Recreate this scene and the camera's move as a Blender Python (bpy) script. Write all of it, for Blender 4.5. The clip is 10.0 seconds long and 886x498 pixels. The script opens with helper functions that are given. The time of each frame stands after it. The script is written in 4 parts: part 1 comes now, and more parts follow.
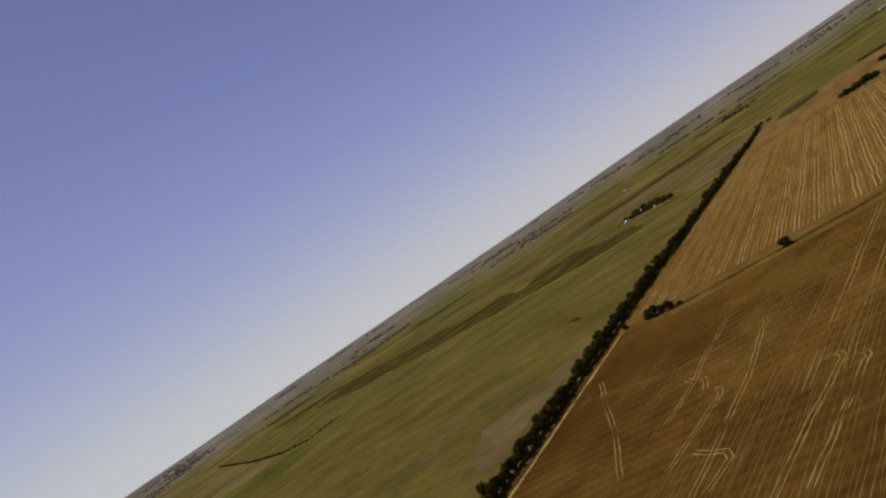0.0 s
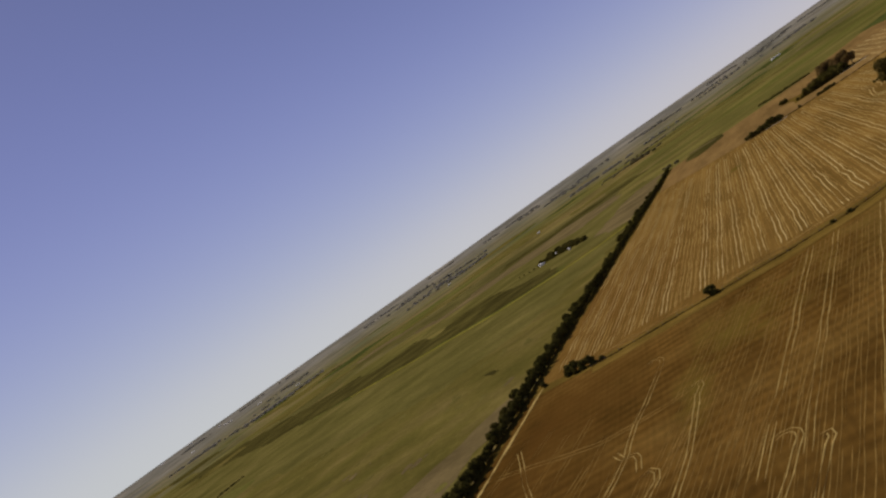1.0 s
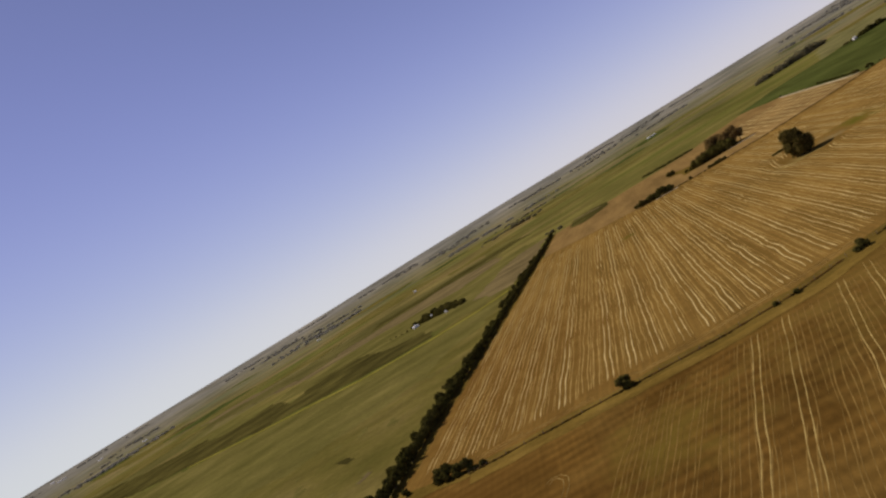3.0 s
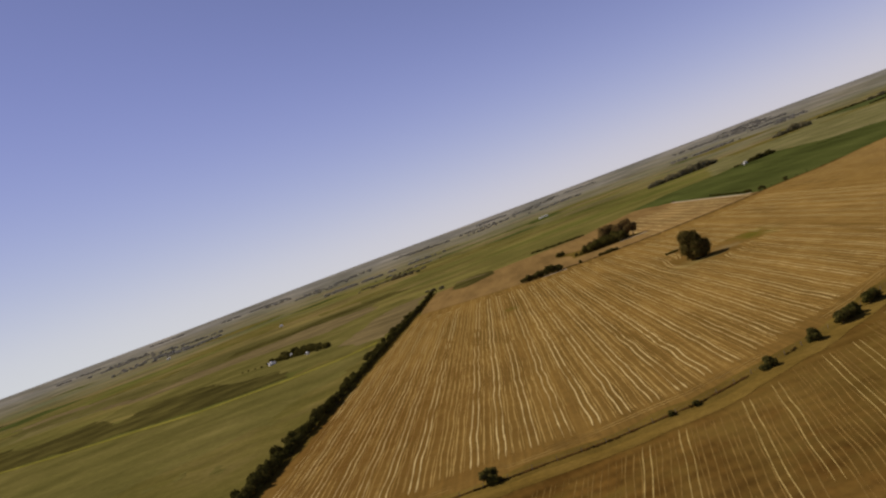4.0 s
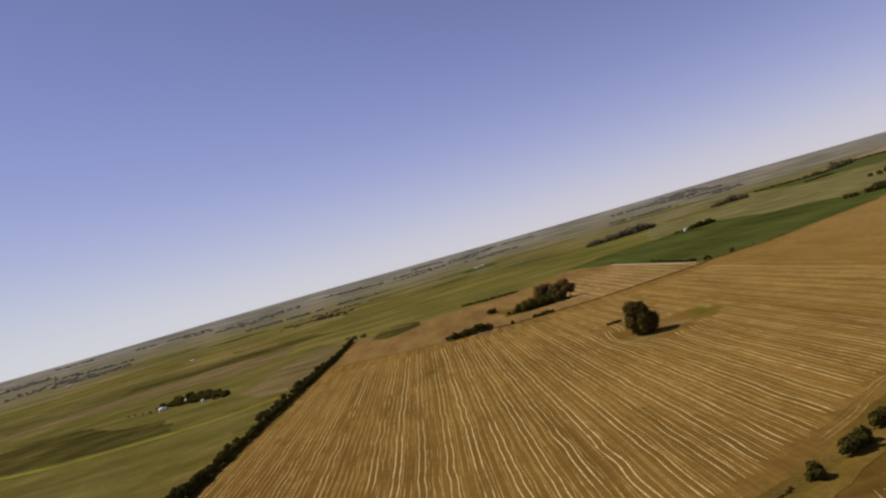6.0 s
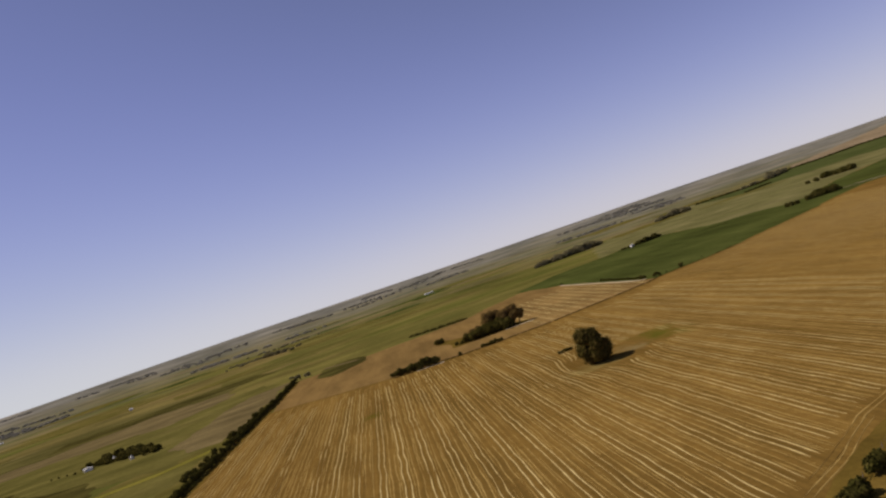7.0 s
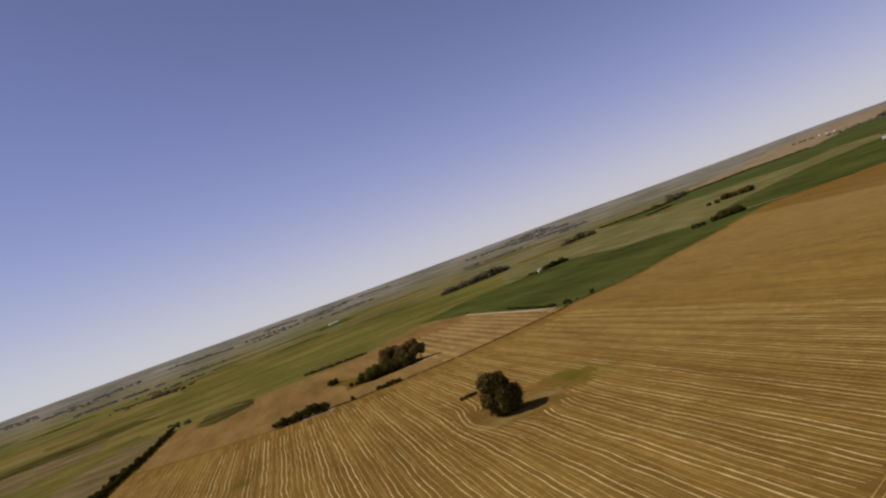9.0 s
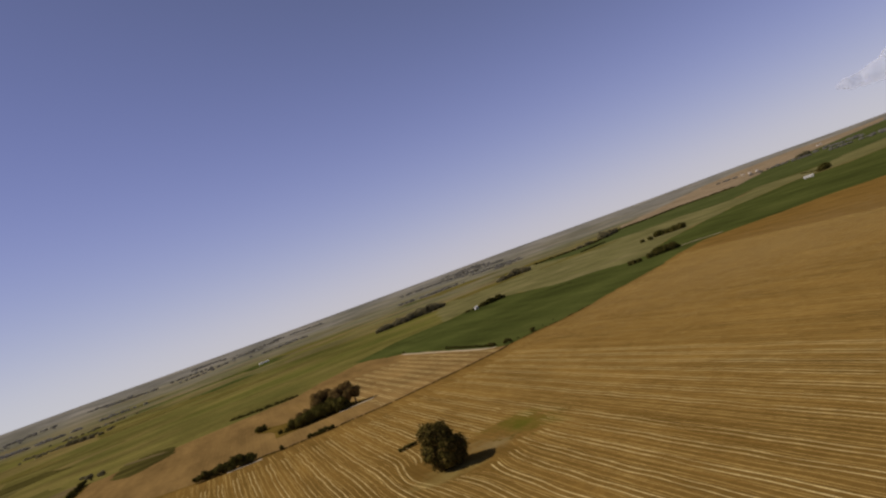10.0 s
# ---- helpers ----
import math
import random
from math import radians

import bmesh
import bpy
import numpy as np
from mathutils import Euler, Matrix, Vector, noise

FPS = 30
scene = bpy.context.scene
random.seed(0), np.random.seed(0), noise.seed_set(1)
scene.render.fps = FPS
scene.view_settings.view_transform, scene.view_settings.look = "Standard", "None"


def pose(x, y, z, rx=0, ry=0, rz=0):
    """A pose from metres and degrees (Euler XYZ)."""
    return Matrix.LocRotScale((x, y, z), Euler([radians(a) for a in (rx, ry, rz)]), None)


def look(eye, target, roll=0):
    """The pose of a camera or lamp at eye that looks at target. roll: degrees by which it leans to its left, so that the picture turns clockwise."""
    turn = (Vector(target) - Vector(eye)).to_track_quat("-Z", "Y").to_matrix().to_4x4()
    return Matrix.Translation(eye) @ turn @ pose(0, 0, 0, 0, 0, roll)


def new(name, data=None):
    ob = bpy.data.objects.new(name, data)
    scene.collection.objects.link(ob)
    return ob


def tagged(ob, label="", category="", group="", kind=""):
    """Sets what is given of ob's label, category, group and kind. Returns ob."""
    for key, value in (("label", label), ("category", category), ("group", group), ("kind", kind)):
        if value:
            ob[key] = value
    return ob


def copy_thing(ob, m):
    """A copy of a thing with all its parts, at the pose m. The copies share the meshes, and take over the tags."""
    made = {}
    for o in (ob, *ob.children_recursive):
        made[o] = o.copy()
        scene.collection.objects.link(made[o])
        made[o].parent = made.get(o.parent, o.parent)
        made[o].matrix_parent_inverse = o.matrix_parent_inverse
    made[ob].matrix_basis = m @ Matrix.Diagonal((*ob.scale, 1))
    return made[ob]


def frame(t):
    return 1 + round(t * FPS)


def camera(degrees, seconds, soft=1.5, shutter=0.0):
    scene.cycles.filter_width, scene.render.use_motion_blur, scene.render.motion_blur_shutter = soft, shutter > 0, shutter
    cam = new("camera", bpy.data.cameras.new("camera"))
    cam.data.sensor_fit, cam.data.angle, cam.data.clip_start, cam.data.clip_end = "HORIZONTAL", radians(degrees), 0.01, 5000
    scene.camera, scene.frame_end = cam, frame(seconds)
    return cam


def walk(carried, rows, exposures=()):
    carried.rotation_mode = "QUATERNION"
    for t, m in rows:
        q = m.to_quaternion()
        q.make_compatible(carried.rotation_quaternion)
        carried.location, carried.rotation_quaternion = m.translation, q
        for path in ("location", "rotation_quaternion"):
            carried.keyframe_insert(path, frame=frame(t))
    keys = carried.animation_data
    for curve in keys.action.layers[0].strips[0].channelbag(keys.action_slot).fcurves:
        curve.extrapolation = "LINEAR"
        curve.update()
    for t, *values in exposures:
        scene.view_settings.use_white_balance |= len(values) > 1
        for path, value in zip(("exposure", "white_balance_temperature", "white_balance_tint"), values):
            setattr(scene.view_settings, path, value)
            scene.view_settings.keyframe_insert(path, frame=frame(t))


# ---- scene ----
from mathutils.geometry import delaunay_2d_cdt

# Time, eye (x, y, z), yaw to the left of +y, pitch, lean.
PATH = [
    (0.0, 123.18, -356.18, 71.36, 29.754, 1.891, -34.320),
    (0.5, 118.18, -338.11, 72.16, 26.272, 1.369, -31.108),
    (1.0, 113.00, -320.00, 72.15, 22.850, 0.917, -35.159),
    (1.5, 108.28, -301.67, 71.47, 19.516, -1.245, -31.093),
    (2.0, 104.18, -283.24, 70.30, 18.036, -0.214, -30.383),
    (3.5, 88.87, -227.08, 68.49, 7.518, -1.152, -27.740),
    (4.0, 87.21, -208.46, 66.63, 3.349, -1.067, -20.494),
    (4.5, 87.72, -189.90, 66.29, 1.600, -2.686, -21.445),
    (5.0, 89.99, -173.35, 65.48, -0.640, -0.500, -17.434),
    (5.2, 91.04, -167.04, 65.23, -1.713, 0.768, -14.872),
    (6.3, 99.00, -136.00, 68.21, -2.882, 0.171, -17.395),
    (6.5, 101.03, -129.68, 68.33, -3.723, 0.060, -21.224),
    (7.0, 106.61, -113.38, 68.07, -6.301, 1.269, -18.859),
    (7.5, 112.33, -96.54, 67.31, -8.352, 1.717, -17.840),
    (8.0, 117.81, -80.25, 66.55, -9.387, 1.578, -22.199),
    (8.5, 122.84, -65.51, 66.37, -11.176, 1.283, -20.824),
    (9.0, 126.92, -52.59, 66.80, -13.396, 0.882, -19.956),
    (9.5, 129.70, -40.92, 67.69, -15.976, 1.896, -19.834),
    (10.0, 131.50, -29.67, 68.76, -18.938, 1.742, -20.046),
]


cam = camera(60.28, 10.0, soft=2.3)


def eye_pose(x, y, z, yaw, pitch, lean):
    return pose(x, y, z, 0, 0, yaw) @ pose(0, 0, 0, 90 + pitch) @ pose(0, 0, 0, 0, 0, lean)


walk(cam, [(t, eye_pose(*row)) for t, *row in PATH],
     exposures=[(0.0, 0.10, 6600, 16), (1.0, 0.14, 6550, 16), (1.6, 0.27, 6500, 16), (2.2, 0.34, 6500, 16), (3.5, 0.41, 6500, 16), (4.5, 0.29, 6500, 16), (5.0, 0.45, 6500, 16), (6.5, 0.34, 6500, 16), (9.0, 0.28, 6500, 16), (10.0, 0.20, 6500, 16)])

# ---- sky and sun ----
SUN_LEFT, SUN_UP = 66.0, 46.0          # degrees left of +y, degrees above the land
world = bpy.data.worlds.new("sky")
scene.world = world
world.use_nodes = True
wn = world.node_tree.nodes
sky = wn.new("ShaderNodeTexSky")
sky.sky_type, sky.sun_disc = "NISHITA", False
sky.sun_elevation, sky.sun_rotation = radians(SUN_UP), radians(-SUN_LEFT)
sky.air_density, sky.dust_density, sky.ozone_density, sky.altitude = 1.0, 0.9, 2.0, 4000
# A dry summer haze: paler, flatter and more violet than clean air.
wl = world.node_tree.links
parts, whole = wn.new("ShaderNodeSeparateColor"), wn.new("ShaderNodeCombineColor")
wl.new(sky.outputs[0], parts.inputs[0])
for k, (power, thick, gain) in enumerate(((1.3, 0.242, 6.5), (1.3, 0.135, 7.35), (2.0, 0.0623, 7.05))):
    bend, veil, fade, level = (wn.new("ShaderNodeMath") for _ in range(4))
    bend.operation, veil.operation, fade.operation, level.operation = "POWER", "MULTIPLY", "EXPONENT", "MULTIPLY_ADD"
    bend.inputs[1].default_value, veil.inputs[1].default_value = power, -thick
    level.inputs[1].default_value, level.inputs[2].default_value = -gain, gain
    for a, b in ((parts.outputs[k], bend), (bend.outputs[0], veil), (veil.outputs[0], fade), (fade.outputs[0], level)):
        wl.new(a, b.inputs[0])
    wl.new(level.outputs[0], whole.inputs[k])
wl.new(whole.outputs[0], wn["Background"].inputs["Color"])
wn["Background"].inputs["Strength"].default_value = 0.0735

sun = new("sun", bpy.data.lights.new("sun", "SUN"))
sun.data.energy, sun.data.angle, sun.data.color = 3.2, radians(0.53), (1.0, 0.93, 0.82)
to_sun = Vector((-math.sin(radians(SUN_LEFT)) * math.cos(radians(SUN_UP)), math.cos(radians(SUN_LEFT)) * math.cos(radians(SUN_UP)), math.sin(radians(SUN_UP))))
sun.matrix_world = look(to_sun * 200, (0, 0, 0))

# ---- land form ----
MID = Vector((110.0, -180.0))
RIM, RISE = 4800.0, 1900.0
rng = np.random.default_rng(5)


def height(x, y):
    """Level farmland that rises towards far low hills."""
    r = math.hypot(x - MID.x, y - MID.y)
    s = max(0.0, (r - RISE) / (RIM - RISE))
    bump = 5.0 * s * noise.noise((x / 700, y / 700, 0.3))
    return 66.0 * s * s + bump


# ---- materials ----
def material(name):
    m = bpy.data.materials.new(name)
    m.use_nodes = True
    return m, m.node_tree.nodes, m.node_tree.links, m.node_tree.nodes["Principled BSDF"]


def noise_node(n, l, vec, scale, detail=4.0, rough=0.55):
    t = n.new("ShaderNodeTexNoise")
    t.inputs["Scale"].default_value, t.inputs["Detail"].default_value, t.inputs["Roughness"].default_value = scale, detail, rough
    l.new(vec, t.inputs["Vector"])
    return t.outputs["Fac"]


def ramp(n, l, fac, stops, mode="LINEAR"):
    r = n.new("ShaderNodeValToRGB")
    r.color_ramp.interpolation = mode
    while len(r.color_ramp.elements) < len(stops):
        r.color_ramp.elements.new(0.5)
    for e, (p, c) in zip(r.color_ramp.elements, stops):
        e.position, e.color = p, (*c, 1)
    l.new(fac, r.inputs["Fac"])
    return r.outputs["Color"]


def mix(n, l, fac, a, b, kind="MIX"):
    m = n.new("ShaderNodeMix")
    m.data_type, m.blend_type = "RGBA", kind
    for socket, value in ((m.inputs["Factor"], fac), (m.inputs[6], a), (m.inputs[7], b)):
        if isinstance(value, (int, float)):
            socket.default_value = value
        elif isinstance(value, tuple):
            socket.default_value = (*value, 1)
        else:
            l.new(value, socket)
    return m.outputs[2]


def calc(n, l, op, a, b=None, c=None):
    m = n.new("ShaderNodeMath")
    m.operation = op
    for socket, value in zip(m.inputs, (a, b, c)):
        if isinstance(value, (int, float)):
            socket.default_value = value
        elif value is not None:
            l.new(value, socket)
    return m.outputs[0]


def stretched(n, l, vec, sx, sy, turn=0.0):
    m = n.new("ShaderNodeMapping")
    m.inputs["Scale"].default_value = (sx, sy, 1)
    m.inputs["Rotation"].default_value = (0, 0, radians(turn))
    l.new(vec, m.inputs["Vector"])
    return m.outputs[0]


def bumped(n, l, bsdf, fac, strength, distance):
    b = n.new("ShaderNodeBump")
    b.inputs["Strength"].default_value, b.inputs["Distance"].default_value = strength, distance
    l.new(fac, b.inputs["Height"])
    l.new(b.outputs[0], bsdf.inputs["Normal"])


def land(name, dark, middle, pale, broad=0.006, grain=0.25, along=None, turn=0.0, patchy=0.5, bold=0.2):
    """Soil or grass: two or three tones in broad patches, streaks and fine grain."""
    m, n, l, b = material(name)
    pos = n.new("ShaderNodeNewGeometry").outputs["Position"]
    wide = noise_node(n, l, pos, broad, 5.0, 0.6)
    col = ramp(n, l, wide, [(0.5 - 0.25 * patchy - 0.08, dark), (0.5, middle), (0.5 + 0.25 * patchy + 0.08, pale)])
    streak = noise_node(n, l, stretched(n, l, pos, *(along or (0.03, 0.012)), turn), 1.0, 5.0, 0.6)
    col = mix(n, l, 0.55, col, ramp(n, l, streak, [(0.3, (0.5 - bold,) * 3), (0.7, (0.5 + bold,) * 3)]), "OVERLAY")
    fine = noise_node(n, l, pos, grain, 6.0, 0.7)
    col = mix(n, l, 0.5, col, ramp(n, l, fine, [(0.28, (0.32, 0.31, 0.3)), (0.72, (0.68, 0.68, 0.66))]), "OVERLAY")
    l.new(col, b.inputs["Base Color"])
    b.inputs["Roughness"].default_value, b.inputs["Specular IOR Level"].default_value = 1.0, 0.0
    bumped(n, l, b, fine, 0.6, 0.5)
    return m, n, l, b, pos, col


def stubble(name, dark, middle, pale, width, turn, strength, cross=0.0, stains=(), **more):
    """Harvested ground with the faint stripes of the combine's passes."""
    m, n, l, b, pos, col = land(name, dark, middle, pale, **more)
    sep = n.new("ShaderNodeSeparateXYZ")
    l.new(stretched(n, l, pos, 1, 1, turn), sep.inputs[0])
    drift = calc(n, l, "MULTIPLY_ADD", noise_node(n, l, pos, 0.02, 3.0), 2.2, sep.outputs[0])
    for pitch, amount in ((width, strength * 0.5), (width / 3.1, strength), (1.9, strength * 0.9)):
        wave = calc(n, l, "SINE", calc(n, l, "MULTIPLY", drift, 2 * math.pi / pitch))
        broken = noise_node(n, l, stretched(n, l, pos, 0.25, 0.02, turn), 1.0, 3.0)
        fac = calc(n, l, "MULTIPLY_ADD", calc(n, l, "MULTIPLY", wave, broken), amount, 0.5)
        col = mix(n, l, 0.8, col, ramp(n, l, fac, [(0.0, (0.2, 0.2, 0.2)), (1.0, (0.8, 0.8, 0.8))]), "OVERLAY")
    if cross:
        side = calc(n, l, "MULTIPLY_ADD", noise_node(n, l, pos, 0.015, 3.0), 5.0, sep.outputs[1])
        wave = calc(n, l, "SINE", calc(n, l, "MULTIPLY", side, 2 * math.pi / 6.2))
        fac = calc(n, l, "MULTIPLY_ADD", calc(n, l, "MULTIPLY", wave, noise_node(n, l, pos, 0.03, 3.0)), cross, 0.5)
        col = mix(n, l, 0.8, col, ramp(n, l, fac, [(0.0, (0.2, 0.2, 0.2)), (1.0, (0.8, 0.8, 0.8))]), "OVERLAY")
    for place, reach, tint in stains:
        away = n.new("ShaderNodeVectorMath")
        away.operation = "SUBTRACT"
        l.new(pos, away.inputs[0])
        away.inputs[1].default_value = (*place, 0)
        size = n.new("ShaderNodeVectorMath")
        size.operation = "LENGTH"
        l.new(stretched(n, l, away.outputs[0], 1 / reach[0], 1 / reach[1]), size.inputs[0])
        near = calc(n, l, "MULTIPLY_ADD", size.outputs["Value"], -0.75, calc(n, l, "MULTIPLY_ADD", noise_node(n, l, pos, 0.09, 5.0, 0.65), 1.6, -0.1))
        col = mix(n, l, ramp(n, l, near, [(0.08, (0, 0, 0)), (0.75, (0.85, 0.85, 0.85))]), col, tint)
    l.new(col, b.inputs["Base Color"])
    return m


def far_land(name):
    """Open country: parcels of pasture, stubble, crops and fallow, with rough grass between, greyed far out by painted
    haze.
    """
    m, n, l, b = material(name)
    pos = n.new("ShaderNodeNewGeometry").outputs["Position"]
    warp = n.new("ShaderNodeTexNoise")
    warp.inputs["Scale"].default_value = 0.003
    l.new(pos, warp.inputs["Vector"])
    shift = n.new("ShaderNodeVectorMath")
    shift.operation = "MULTIPLY_ADD"
    l.new(warp.outputs["Color"], shift.inputs[0])
    shift.inputs[1].default_value = (160, 160, 0)
    l.new(pos, shift.inputs[2])
    cells = n.new("ShaderNodeTexVoronoi")
    cells.inputs["Scale"].default_value = 1.0
    l.new(stretched(n, l, shift.outputs[0], 1 / 460, 1 / 300, 24), cells.inputs["Vector"])
    sep = n.new("ShaderNodeSeparateColor")
    l.new(cells.outputs["Color"], sep.inputs[0])
    col = ramp(n, l, sep.outputs[0], [(0.0, (0.117, 0.103, 0.02808)), (0.16, (0.07644, 0.08736, 0.01716)), (0.30, (0.1599, 0.117, 0.0468)),
                                      (0.42, (0.0936, 0.09204, 0.0234)), (0.56, (0.05616, 0.0741, 0.01404)), (0.68, (0.1443, 0.117, 0.05616)), (0.80, (0.0819, 0.07644, 0.02808)), (0.9, (0.1287, 0.117, 0.0312))], "CONSTANT")
    grass = ramp(n, l, noise_node(n, l, pos, 0.004, 6.0, 0.6), [(0.36, (0.0858, 0.0858, 0.01794)), (0.5, (0.1591, 0.1349, 0.03276)), (0.64, (0.22, 0.1607, 0.05148))])
    col = mix(n, l, 0.55, col, grass)
    streak = noise_node(n, l, stretched(n, l, pos, 0.004, 0.018, 24), 1.0, 6.0, 0.65)
    col = mix(n, l, 0.45, col, ramp(n, l, streak, [(0.3, (0.26, 0.26, 0.26)), (0.7, (0.72, 0.72, 0.72))]), "OVERLAY")
    fine = noise_node(n, l, pos, 0.12, 5.0, 0.7)
    col = mix(n, l, 0.5, col, ramp(n, l, fine, [(0.3, (0.34, 0.34, 0.34)), (0.7, (0.66, 0.66, 0.66))]), "OVERLAY")
    # Grey tones blended in with distance imitate haze in the base colour.
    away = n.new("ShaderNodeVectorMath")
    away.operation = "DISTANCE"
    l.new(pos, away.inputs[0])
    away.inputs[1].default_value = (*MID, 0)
    haze_reach = calc(n, l, "MULTIPLY_ADD", noise_node(n, l, pos, 0.0016, 7.0, 0.65), 3400, away.outputs["Value"])
    haze_tones = ramp(n, l, noise_node(n, l, pos, 0.0035, 7.0, 0.68), [(0.36, (0.132, 0.130, 0.112)), (0.46, (0.172, 0.166, 0.143)), (0.54, (0.208, 0.197, 0.168)), (0.64, (0.252, 0.232, 0.194))])
    col = mix(n, l, ramp(n, l, calc(n, l, "DIVIDE", haze_reach, 6000), [(0.62, (0, 0, 0)), (0.82, (0.45, 0.45, 0.45)), (1.0, (0.88, 0.88, 0.88))]), col, haze_tones)
    scrub = noise_node(n, l, pos, 0.0045, 8.0, 0.66)
    cover = ramp(n, l, scrub, [(0.40, (0.62, 0.61, 0.58)), (0.47, (0.88, 0.87, 0.84)), (0.53, (1.0, 0.99, 0.97)), (0.60, (1.12, 1.1, 1.05))])
    col = mix(n, l, 0.6, col, cover, "MULTIPLY")
    l.new(col, b.inputs["Base Color"])
    b.inputs["Roughness"].default_value, b.inputs["Specular IOR Level"].default_value = 1.0, 0.0
    return m


def leafy(name, dark, pale, autumn, thin=0.25):
    """Leaves that let part of the light through."""
    m, n, l, b = material(name)
    g = n.new("ShaderNodeNewGeometry")
    col = ramp(n, l, g.outputs["Random Per Island"], [(0.0, dark), (0.7, pale), (1.0, autumn)])
    tone = ramp(n, l, noise_node(n, l, g.outputs["Position"], 0.35, 3.0), [(0.3, (0.35, 0.35, 0.35)), (0.7, (0.68, 0.66, 0.6))])
    col = mix(n, l, 0.7, col, tone, "OVERLAY")
    info = n.new("ShaderNodeObjectInfo")
    col = mix(n, l, calc(n, l, "MULTIPLY", info.outputs["Random"], 0.35), col, autumn)
    l.new(col, b.inputs["Base Color"])
    b.inputs["Roughness"].default_value, b.inputs["Specular IOR Level"].default_value = 0.85, 0.0
    glow, both = n.new("ShaderNodeBsdfTranslucent"), n.new("ShaderNodeMixShader")
    l.new(col, glow.inputs["Color"])
    both.inputs[0].default_value = thin
    l.new(b.outputs[0], both.inputs[1])
    l.new(glow.outputs[0], both.inputs[2])
    l.new(both.outputs[0], n["Material Output"].inputs["Surface"])
    return m


def plain(name, colour, rough=0.8, grain=3.0, depth=0.25, metal=0.0):
    m, n, l, b = material(name)
    pos = n.new("ShaderNodeNewGeometry").outputs["Position"]
    f = noise_node(n, l, pos, grain, 5.0, 0.65)
    lo, hi = tuple(c * (1 - depth) for c in colour), tuple(min(1, c * (1 + depth)) for c in colour)
    l.new(ramp(n, l, f, [(0.3, lo), (0.7, hi)]), b.inputs["Base Color"])
    b.inputs["Roughness"].default_value, b.inputs["Metallic"].default_value = rough, metal
    b.inputs["Specular IOR Level"].default_value = 0.5 if rough < 0.85 else 0.0
    bumped(n, l, b, f, 0.3, 0.02)
    return m


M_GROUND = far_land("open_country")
M_MAIN = stubble("cut_wheat_stubble", (0.145, 0.0850, 0.0200), (0.172, 0.1006, 0.0240), (0.214, 0.1256, 0.0305), 9.3, 0.0, 0.11, along=(0.06, 0.010), patchy=0.9,
                 stains=[((560, 470), (280, 300), (0.192, 0.1240, 0.0440)), ((14, 100), (90, 230), (0.130, 0.0665, 0.0145)), ((222, 256), (15, 16), (0.225, 0.165, 0.066)), ((241, 268), (20, 34), (0.0819, 0.08424, 0.00936)), ((86, 331), (10, 16), (0.0936, 0.078, 0.01092)), ((197, 243), (19, 15), (0.235, 0.178, 0.056))])
M_LOWER = stubble("brown_stubble", (0.058, 0.0295, 0.0060), (0.104, 0.0550, 0.0115), (0.152, 0.0880, 0.0205), 9.0, -7.0, 0.07, 0.24, along=(0.03, 0.018), patchy=0.6, bold=0.28, broad=0.022,
                  stains=[((190, -30), (125, 90), (0.148, 0.095, 0.0200)), ((330, -60), (140, 160), (0.150, 0.096, 0.0200)), ((2, -60), (46, 120), (0.092, 0.0440, 0.0090)), ((75, -60), (26, 34), (0.128, 0.088, 0.0150)), ((60, -100), (10, 40), (0.122, 0.084, 0.0140))])
M_SECOND = stubble("pale_brown_stubble", (0.1521, 0.0943, 0.03167), (0.195, 0.1209, 0.04056), (0.2438, 0.1512, 0.0507), 9.0, 3.0, 0.06, along=(0.06, 0.010))
M_CROP = land("green_crop", (0.042, 0.0500, 0.0115), (0.058, 0.0675, 0.0155), (0.080, 0.0890, 0.0220), broad=0.008, along=(0.03, 0.006), turn=30)[0]
M_PASTURE = land("olive_pasture", (0.082, 0.0735, 0.0155), (0.118, 0.0970, 0.0235), (0.154, 0.1190, 0.0370), broad=0.018, along=(0.012, 0.04), turn=25, bold=0.20)[0]
M_MEADOW = land("green_meadow", (0.082, 0.0735, 0.0175), (0.116, 0.1000, 0.0260), (0.152, 0.1260, 0.0365), broad=0.014, along=(0.009, 0.03), turn=25, bold=0.20)[0]
M_MARSH = land("dark_wet_grass", (0.038, 0.0325, 0.0085), (0.062, 0.0525, 0.0135), (0.096, 0.0820, 0.0205), broad=0.02, along=(0.008, 0.035), turn=28, bold=0.32)[0]
M_DRY = land("dry_grass", (0.108, 0.0815, 0.0340), (0.138, 0.1040, 0.0440), (0.172, 0.1300, 0.0550), broad=0.02, along=(0.009, 0.035), turn=25, bold=0.22)[0]
M_BAND = land("dark_olive_grass", (0.072, 0.064, 0.018), (0.096, 0.083, 0.024), (0.125, 0.104, 0.033), broad=0.012, along=(0.008, 0.03), turn=25, bold=0.26)[0]
M_OLIVE = land("light_olive_grass", (0.1092, 0.103, 0.03448), (0.1404, 0.1279, 0.04664), (0.1755, 0.1529, 0.06287), broad=0.01)[0]
M_TAN = land("pale_tan_stubble", (0.195, 0.1466, 0.08424), (0.234, 0.1763, 0.103), (0.273, 0.2044, 0.1232), broad=0.006)[0]
M_CROP_FAR = land("blue_green_crop", (0.05148, 0.0624, 0.01716), (0.06552, 0.07644, 0.02184), (0.08112, 0.09048, 0.02652), broad=0.006, along=(0.02, 0.006), turn=35)[0]
M_LIME = land("yellow_green_grass", (0.142, 0.1260, 0.0200), (0.176, 0.1540, 0.0260), (0.210, 0.1800, 0.0330), broad=0.02)[0]
